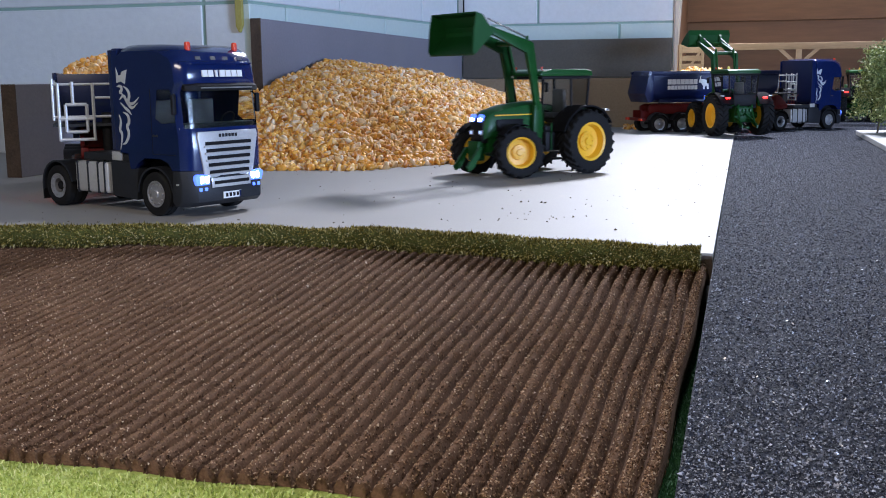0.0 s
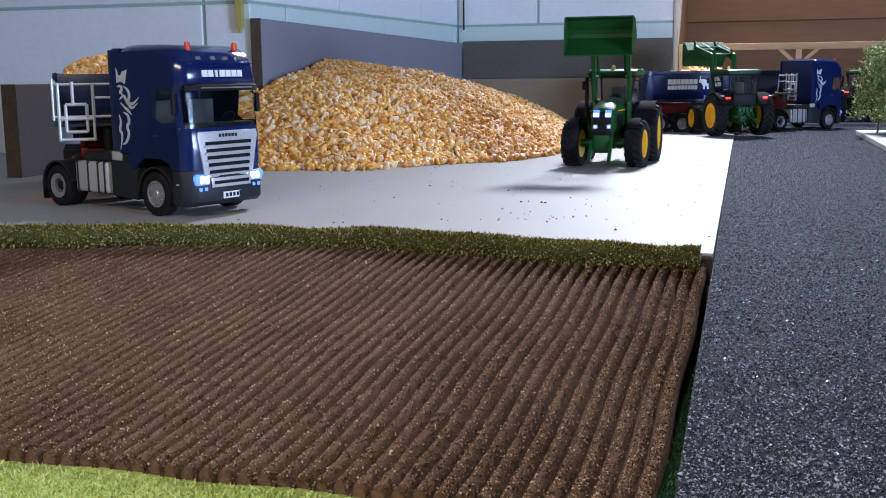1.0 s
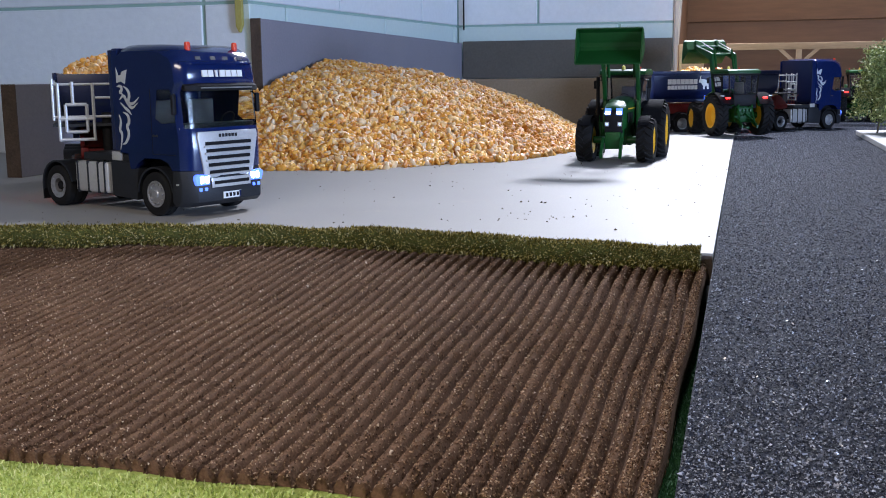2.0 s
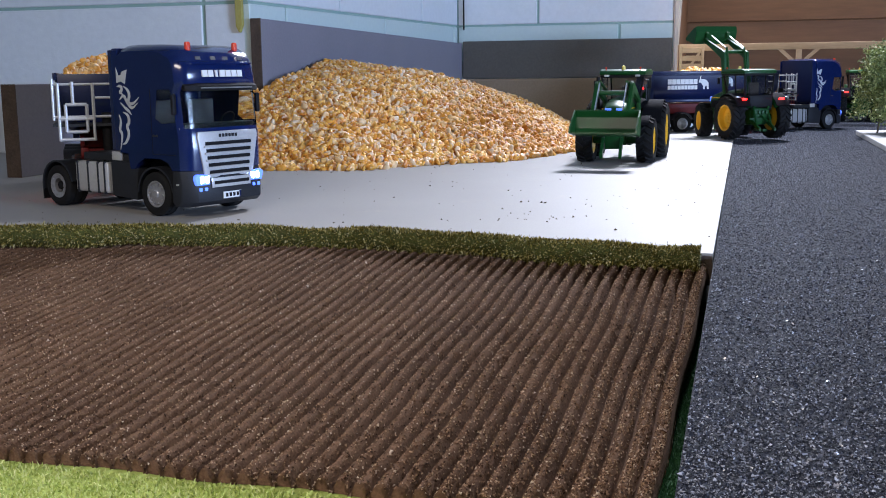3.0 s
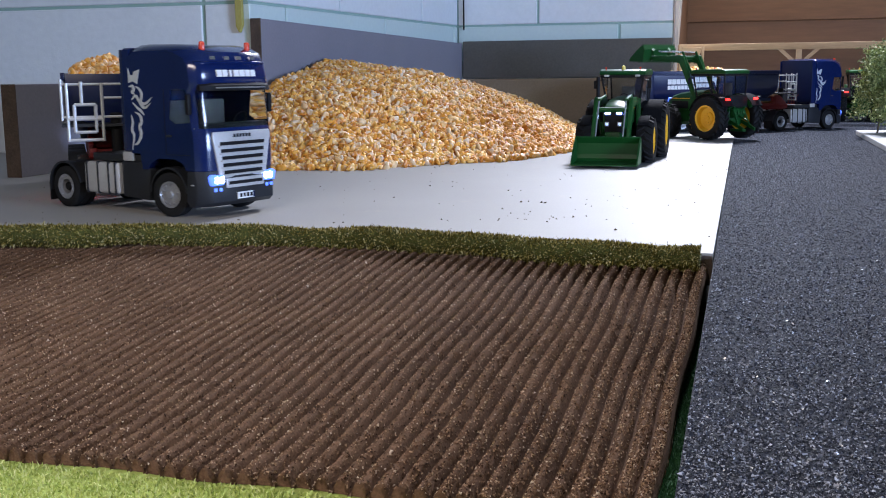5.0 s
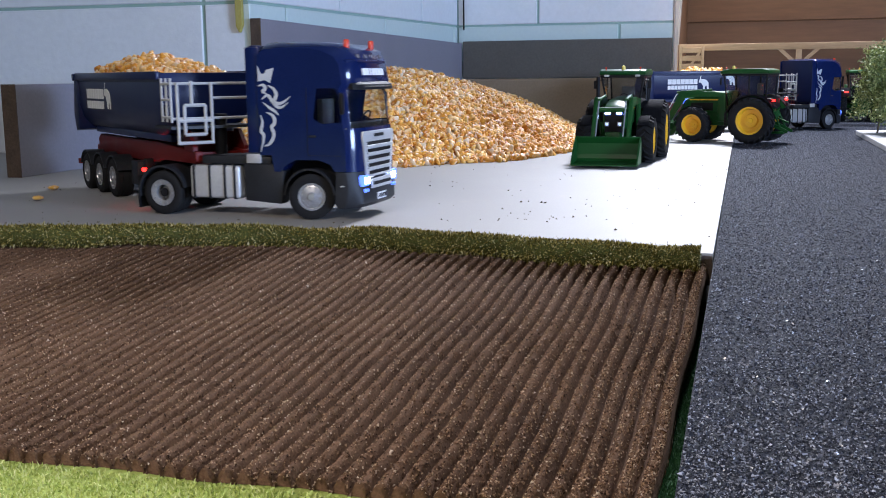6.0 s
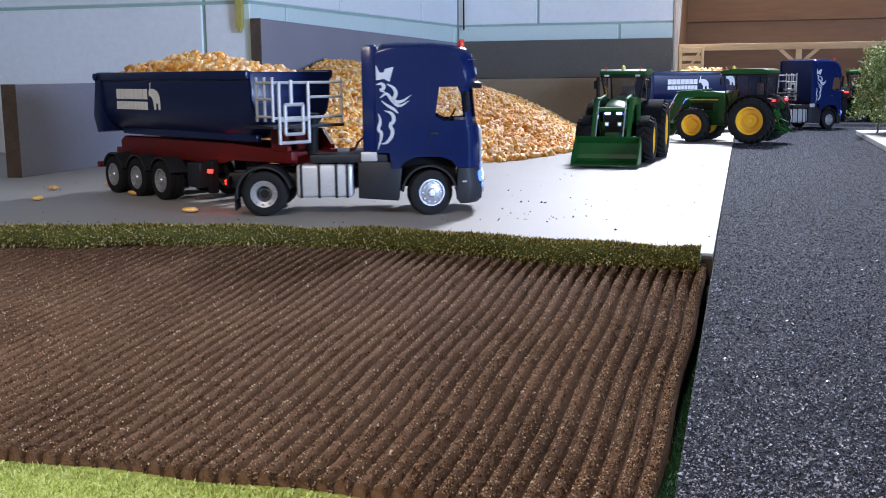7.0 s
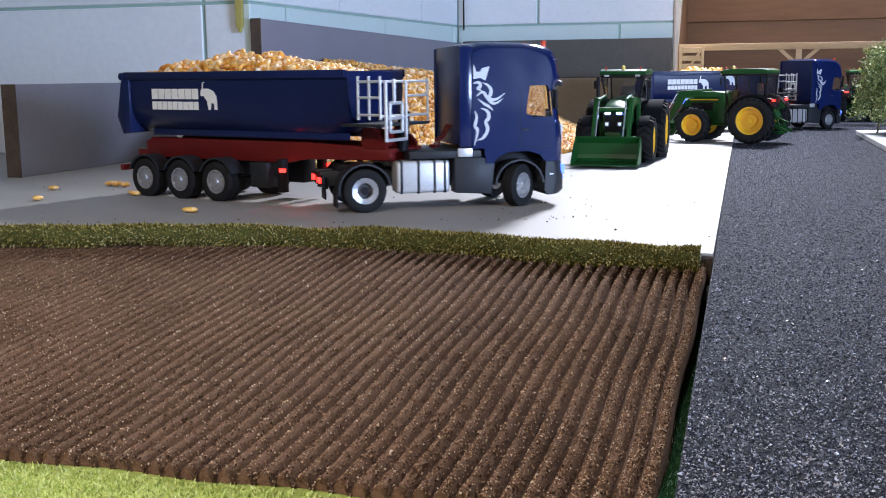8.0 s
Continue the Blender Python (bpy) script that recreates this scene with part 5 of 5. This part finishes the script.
    bm.faces.new([bm.verts.new(p) for p in ((0.0420, -0.0165, 0.0680), (0.0420, 0.0165, 0.0680), (0.0455, 0.0245, 0.0960), (0.0455, -0.0245, 0.0960))])
    part("windscreen", bm, M_GLASS, cab, "clear windscreen")
    bm = bmesh.new()
    bm.faces.new([bm.verts.new(p) for p in ((-0.0150, -0.0225, 0.0660), (-0.0150, 0.0225, 0.0660), (-0.0165, 0.0245, 0.0960), (-0.0165, -0.0245, 0.0960))])
    part("rear_window", bm, M_SMOKED, cab, "smoked rear window")
    part("rear_shell", boxed(-0.0235, -0.0135, -0.0195, 0.0195, 0.0480, 0.0670, bevel=0.002), M_BLACK, t)
    bm = boxed(0.0020, 0.0170, -0.0080, 0.0080, 0.0560, 0.0610, bevel=0.0015)
    box(bm, -0.0020, 0.0030, -0.0080, 0.0080, 0.0590, 0.0850, bevel=0.0015)
    part("seat", bm, M_SEAT, cab)
    bm = rod(bmesh.new(), (0.037, 0, 0.055), (0.031, 0, 0.0720), 0.0012, 8)
    for i in range(14):
        a, b = 2 * math.pi * i / 14, 2 * math.pi * (i + 1) / 14
        rod(bm, (0.031 + 0.002 * math.sin(a), 0.0055 * math.cos(a), 0.072 + 0.0048 * math.sin(a)), (0.031 + 0.002 * math.sin(b), 0.0055 * math.cos(b), 0.072 + 0.0048 * math.sin(b)), 0.0005, 5)
    part("steering_wheel", bm, M_BLACK, cab)
    part("cab_floor", boxed(-0.0140, 0.0420, -0.0240, 0.0240, 0.0440, 0.0490, bevel=0.001), M_BLACK, t)
    part("beacon", lathe_up(0.040, 0.0, 0.1050, [(0.0024, 0), (0.0024, 0.0015), (0.0019, 0.0042), (0, 0.0050)], 12), M_AMBER, cab, "amber beacon")
    part("exhaust", rod(bmesh.new(), (0.0480, -0.0285, 0.0520), (0.0480, -0.0285, 0.0965), 0.0022, 12), M_BLACK, t, "black exhaust stack")
    # rear linkage
    for s in (1, -1):
        bm = prism(bmesh.new(), [(-0.016, 0.0265), (-0.020, 0.0300), (-0.044, 0.0190), (-0.044, 0.0145)], s * 0.0125 - 0.0013, s * 0.0125 + 0.0013)
        rod(bm, (-0.036, 0.0125 * s, 0.0180), (-0.022, 0.0115 * s, 0.0480), 0.0013, 8)
        prism(bm, [(-0.016, 0.0470), (-0.016, 0.0520), (-0.026, 0.0500), (-0.025, 0.0470)], s * 0.0115 - 0.0013, s * 0.0115 + 0.0013)
        part("lift_arm", bm, M_GREEN, t, "green rear lift arm")
    bm = boxed(-0.0240, -0.0165, -0.0130, 0.0130, 0.0330, 0.0460, bevel=0.001)
    for k in range(4):
        box(bm, -0.0265, -0.0235, -0.0110 + 0.0060 * k, -0.0070 + 0.0060 * k, 0.0380, 0.0440, bevel=0.0005)
    rod(bm, (-0.020, 0, 0.0380), (-0.042, 0, 0.0290), 0.0014, 8)
    part("rear_linkage", bm, M_GREEN, t, "green rear linkage block")
    part("drawbar", boxed(-0.0360, -0.010, -0.0030, 0.0030, 0.0130, 0.0165, bevel=0.0006), M_GREEN, t)
    # loader
    for s in (1, -1):
        part("loader_post", prism(bmesh.new(), [(0.0420, 0.0300), (0.0560, 0.0300), (0.0545, 0.0700), (0.0445, 0.0720)], s * 0.0195 - 0.0020, s * 0.0195 + 0.0020, bevel=0.0008), M_GREEN, t, "green loader post")
    bm = bmesh.new()
    for s in (1, -1):
        y = 0.0195 * s
        prof = [(-0.004, 0.0030), (SEG1 * 0.6, 0.0048), (SEG1 + 0.002, 0.0052), (SEG1 + 0.0050, 0.0010), (PIN.x + 0.0028, PIN.z - 0.0010), (PIN.x - 0.0030, PIN.z - 0.0024), (SEG1 - 0.0050, -0.0050), (SEG1 * 0.6, -0.0042), (-0.004, -0.0030)]
        prism(bm, prof, y - 0.0021, y + 0.0021, bevel=0.0007)
    rod(bm, (SEG1 + 0.0045, -0.0195, -0.0090), (SEG1 + 0.0045, 0.0195, -0.0090), 0.0028, 12)
    boom = part("loader_boom", bm, M_GREEN, t, "green front loader boom")
    boom.location = PIVOT
    for s in (1, -1):
        y = 0.0150 * s
        part("ram", rod(bmesh.new(), (SEG1 * 0.45, y, 0.0060), (SEG1 + 0.010, y, 0.0020), 0.0018, 10), M_GREEN, boom, "green bucket ram")
        part("ram_rod", rod(bmesh.new(), (SEG1 + 0.008, y, 0.0030), (PIN.x + 0.004, y, PIN.z + 0.0130), 0.0010, 8), M_CHROME, boom, "bright ram rod")
        part("front_tube", rod(bmesh.new(), (PIN.x - 0.010, 0.0195 * s, PIN.z + 0.020), (PIN.x + 0.002, 0.0195 * s, PIN.z + 0.001), 0.0016, 8), M_CHROME, boom)
    # bucket: floor, curved back and cheeks of sheet metal; origin at its pins
    prof = [(0.0040, -0.0085), (0.0340, -0.0105), (0.0340, -0.0092), (0.0080, -0.0070), (0.0048, -0.0045), (0.0036, 0.0000), (0.0036, 0.0120), (0.0080, 0.0185), (0.0072, 0.0195), (0.0022, 0.0125), (0.0022, -0.0040)]
    bm = prism(bmesh.new(), prof, -0.0353, 0.0353)
    for s in (1, -1):
        prism(bm, [(0.0030, -0.0085), (0.0330, -0.0100), (0.0330, -0.0065), (0.0190, 0.0090), (0.0078, 0.0188), (0.0030, 0.0120)], s * 0.0353 - 0.0008, s * 0.0353 + 0.0008)
        prism(bm, [(-0.0030, -0.0030), (0.0030, -0.0060), (0.0030, 0.0140), (-0.0030, 0.0110)], s * 0.0180 - 0.0018, s * 0.0180 + 0.0018)
    rod(bm, (-0.0005, -0.0200, 0.0), (-0.0005, 0.0200, 0.0), 0.0018, 10)
    bucket = part("bucket", bm, M_GREEN, boom, "green loader bucket", smooth=False)
    bucket.location = PIN
    return t


def parts_of(ob, name):
    return [c for c in ob.children_recursive if c.name.split(".")[0] == name]


def set_loader(ob, lift, curl):
    boom, bucket = parts_of(ob, "loader_boom")[0], parts_of(ob, "bucket")[0]
    boom.matrix_basis = Matrix.Translation(PIVOT) @ pose(0, 0, 0, 0, -lift, 0)
    bucket.matrix_basis = Matrix.Translation(PIN) @ pose(0, 0, 0, 0, lift - curl, 0)


lorry_a = lorry("dark blue toy lorry with lit headlights, loaded trailer behind")
trailer_a = trailer("dark blue tipping trailer heaped with maize, red chassis")
tractor_a = tractor("green toy tractor with yellow rims and front loader")
lorry_b = copy_thing(lorry_a, pose(0.577, 1.880, -0.0022, 0, 0, 29))
tagged(lorry_b, "dark blue toy lorry parked on the gritty road")
trailer_b = copy_thing(trailer_a, pose(0.581, 1.883, -0.0022, 0, 0, 12))
tagged(trailer_b, "dark blue tipping trailer being loaded beside a tractor")
tractor_b = copy_thing(tractor_a, pose(0.4734, 1.6822, 0, 0, 0, 99.6))
tagged(tractor_b, "green toy tractor tipping maize with a raised loader bucket")
tractor_c = copy_thing(tractor_a, pose(0.862, 2.17, -0.0022, 0, 0, 75))
tagged(tractor_c, "green toy tractor parked before the barn, half hidden")
for o in parts_of(trailer_b, "maize_load") + parts_of(trailer_b, "load_bed"):
    o.location.z -= 0.010
set_loader(tractor_c, 0.5, 0)


# ---- what moves ----
LORRY_ROWS = [(0.0, -0.2863, 0.8679, -36.0), (4.75, -0.2863, 0.8679, -36.0), (5.2, -0.2640, 0.8500, -31.5), (5.8, -0.2100, 0.8175, -21.5), (6.0, -0.1967, 0.8125, -18.5), (6.5, -0.1610, 0.7985, -9.0),
              (7.0, -0.1302, 0.7965, 0.0), (7.5, -0.0993, 0.7985, 5.5), (8.0, -0.0668, 0.8078, 15.1)]
TRAILER_TURN = [(0.0, -71.5), (4.75, -71.5), (5.2, -69.0), (5.8, -60.0), (6.5, -51.4), (7.0, -46.3), (7.5, -40.1), (8.0, -32.7)]
TRACTOR_A_ROWS = [(0.0, 0.1245, 1.1030, 216.0), (0.5, 0.1712, 1.1737, 235.8), (1.0, 0.2060, 1.2274, 251.7), (1.5, 0.2261, 1.2821, 251.9), (1.7, 0.2270, 1.2850, 251.9), (8.0, 0.2270, 1.2850, 251.9)]
TRACTOR_B_ROWS = [(0.0, 0.4734, 1.6822, 99.6), (2.6, 0.4734, 1.6822, 99.6), (3.0, 0.4714, 1.5983, 104.7), (3.5, 0.4690, 1.5300, 113.0), (3.75, 0.4690, 1.5280, 113.5), (4.0, 0.4596, 1.5480, 112.0),
                  (4.5, 0.4285, 1.6139, 116.0), (4.7, 0.4270, 1.6150, 117.0), (5.4, 0.4480, 1.5500, 138.0), (5.8, 0.4590, 1.5200, 146.0), (8.0, 0.4590, 1.5200, 146.0)]


def glide(rows, t):
    """Eased values between rows, as walk() glides."""
    for a, b in zip(rows, rows[1:]):
        if t <= b[0]:
            u = (t - a[0]) / (b[0] - a[0])
            return [p + (q - p) * u for p, q in zip(a[1:], b[1:])]
    return list(rows[-1][1:])


def roll_wheels(ob, rows, names, steer=None):
    """Turn every wheel by the way its hub goes over the ground."""
    for name in names:
        for wheel in parts_of(ob, name):
            hub = wheel.location.copy()
            out, angle, last = [], 0.0, None
            for k in range(0, 161):
                t = k * 0.05
                x, y, a = glide(rows, t)
                m = pose(x, y, 0, 0, 0, a)
                p = m @ hub
                if last is not None:
                    way = (p - last).dot(m.to_3x3() @ Vector((1, 0, 0)))
                    angle += way / hub.z
                last = p
                turn = glide(steer, t)[0] if steer and name == "front_wheel" else 0
                out.append((t, Matrix.Translation(hub) @ pose(0, 0, 0, 0, 0, turn) @ Matrix.Rotation(angle, 4, "Y")))
            keep = [out[0]]
            for o, nxt in zip(out[1:], out[2:] + [out[-1]]):
                moved = (o[1].to_3x3() - keep[-1][1].to_3x3())
                nextmove = (nxt[1].to_3x3() - o[1].to_3x3())
                if max(abs(v) for r in moved for v in r) > 0.15 or max(abs(v) for r in nextmove for v in r) > 0.02 and max(abs(v) for r in moved for v in r) < 1e-6 or o is out[-1]:
                    keep.append(o)
            walk(wheel, keep)


KERNEL_DROPS = [(-0.191, 0.784, 6.60), (-0.340, 0.872, 5.25), (-0.356, 0.956, 5.35), (-0.307, 0.986, 6.75), (-0.315, 0.992, 6.80), (-0.298, 0.980, 6.85), (-0.268, 0.905, 6.2)]


def loose_kernel():
    me = bpy.data.meshes.new("maize_kernel")
    me.from_pydata((KERNEL_V * 1.12).tolist(), [], KERNEL_F)
    me.shade_smooth()
    me.materials.append(M_CORN)
    ob = new("maize_kernel", me)
    return tagged(ob, "single yellow maize kernel fallen on the yard", "maize kernel", "fallen maize kernels")


def drop_kernels(rows):
    """Kernels ride in the load, fall over its edge and lie on the yard."""
    first = loose_kernel()
    rest = [first] + [copy_thing(first, Matrix.Identity(4)) for _ in KERNEL_DROPS[1:]]
    for ob, (k, (x, y, t1)) in zip(rest, enumerate(KERNEL_DROPS)):
        seat = Vector((-0.19 + 0.02 * k, 0.012 - 0.004 * k, 0.094))
        keys = []
        for t in (0.0, 4.75, 5.0, 5.2, 5.5, 5.8, 6.1, 6.3, 6.5):
            if t < t1 - 0.32:
                a, b, h = glide(rows, t)
                keys.append((t, Matrix.Translation(pose(a, b, 0, 0, 0, h) @ seat) @ pose(0, 0, 0, 20 * k, 30, 50 * k)))
        a, b, h = glide(rows, t1 - 0.3)
        start = pose(a, b, 0, 0, 0, h) @ seat
        land = Vector((x, y, 0.0026))
        mid = start.lerp(land, 0.55)
        keys.append((t1 - 0.16, Matrix.Translation((mid.x, mid.y, 0.112)) @ pose(0, 0, 0, 40, 50, 50 * k)))
        keys.append((t1 - 0.06, Matrix.Translation((start.lerp(land, 0.85).x, start.lerp(land, 0.85).y, 0.055)) @ pose(0, 0, 0, 20, 25, 50 * k + 20)))
        keys.append((t1, Matrix.Translation(land) @ pose(0, 0, 0, 0, 4, 50 * k + 40)))
        keys.append((8.0, Matrix.Translation(land) @ pose(0, 0, 0, 0, 4, 50 * k + 40)))
        walk(ob, keys)


def motions():
    walk(lorry_a, [(t, pose(x, y, 0, 0, 0, a)) for t, x, y, a in LORRY_ROWS])
    rows = []
    for t, h in TRAILER_TURN:
        x, y, a = glide(LORRY_ROWS, t)
        k = pose(x, y, 0, 0, 0, a) @ Vector((0.0168, 0, 0))
        rows.append((t, k.x, k.y, h))
    walk(trailer_a, [(t, pose(x, y, 0, 0, 0, a)) for t, x, y, a in rows])
    drop_kernels(rows)
    steer = [(0.0, 0.0), (4.7, 4.0), (5.8, 16.0), (6.5, 16.0), (7.0, 20.0), (7.5, 29.0), (8.0, 38.0)]
    roll_wheels(lorry_a, LORRY_ROWS, ("front_wheel", "rear_wheel"), steer)
    roll_wheels(trailer_a, rows, ("wheel",))
    walk(tractor_a, [(t, pose(x, y, 0, 0, 0, a)) for t, x, y, a in TRACTOR_A_ROWS])
    walk(tractor_b, [(t, pose(x, y, 0, 0, 0, a)) for t, x, y, a in TRACTOR_B_ROWS])
    roll_wheels(tractor_a, TRACTOR_A_ROWS, ("front_wheel", "rear_wheel"), [(0.0, -18.0), (0.7, -14.0), (1.2, 0.0), (8.0, 0.0)])
    roll_wheels(tractor_b, TRACTOR_B_ROWS, ("front_wheel", "rear_wheel"), [(0.0, 0.0), (2.6, -10.0), (3.5, -18.0), (4.2, 8.0), (5.2, -18.0), (5.8, 0.0), (8.0, 0.0)])
    lifts = {tractor_a: [(0.0, 80, -38), (1.75, 80, -38), (2.3, 52, -8), (2.8, 30, 10), (3.0, 17, 12), (3.2, 6, 4), (3.4, 0.5, 0), (8.0, 0.5, 0)],
             tractor_b: [(0.0, 82, 14), (0.4, 81, 6), (0.8, 76, -45), (1.7, 76, -45), (2.7, 82, 14), (3.0, 84, 18), (4.7, 84, 18), (5.2, 40, 0), (5.7, 0.5, 0), (8.0, 0.5, 0)]}
    for ob, keys in lifts.items():
        boom, bucket = parts_of(ob, "loader_boom")[0], parts_of(ob, "bucket")[0]
        walk(boom, [(t, Matrix.Translation(PIVOT) @ pose(0, 0, 0, 0, -a, 0)) for t, a, c in keys])
        walk(bucket, [(t, Matrix.Translation(PIN) @ pose(0, 0, 0, 0, a - c, 0)) for t, a, c in keys])


motions()
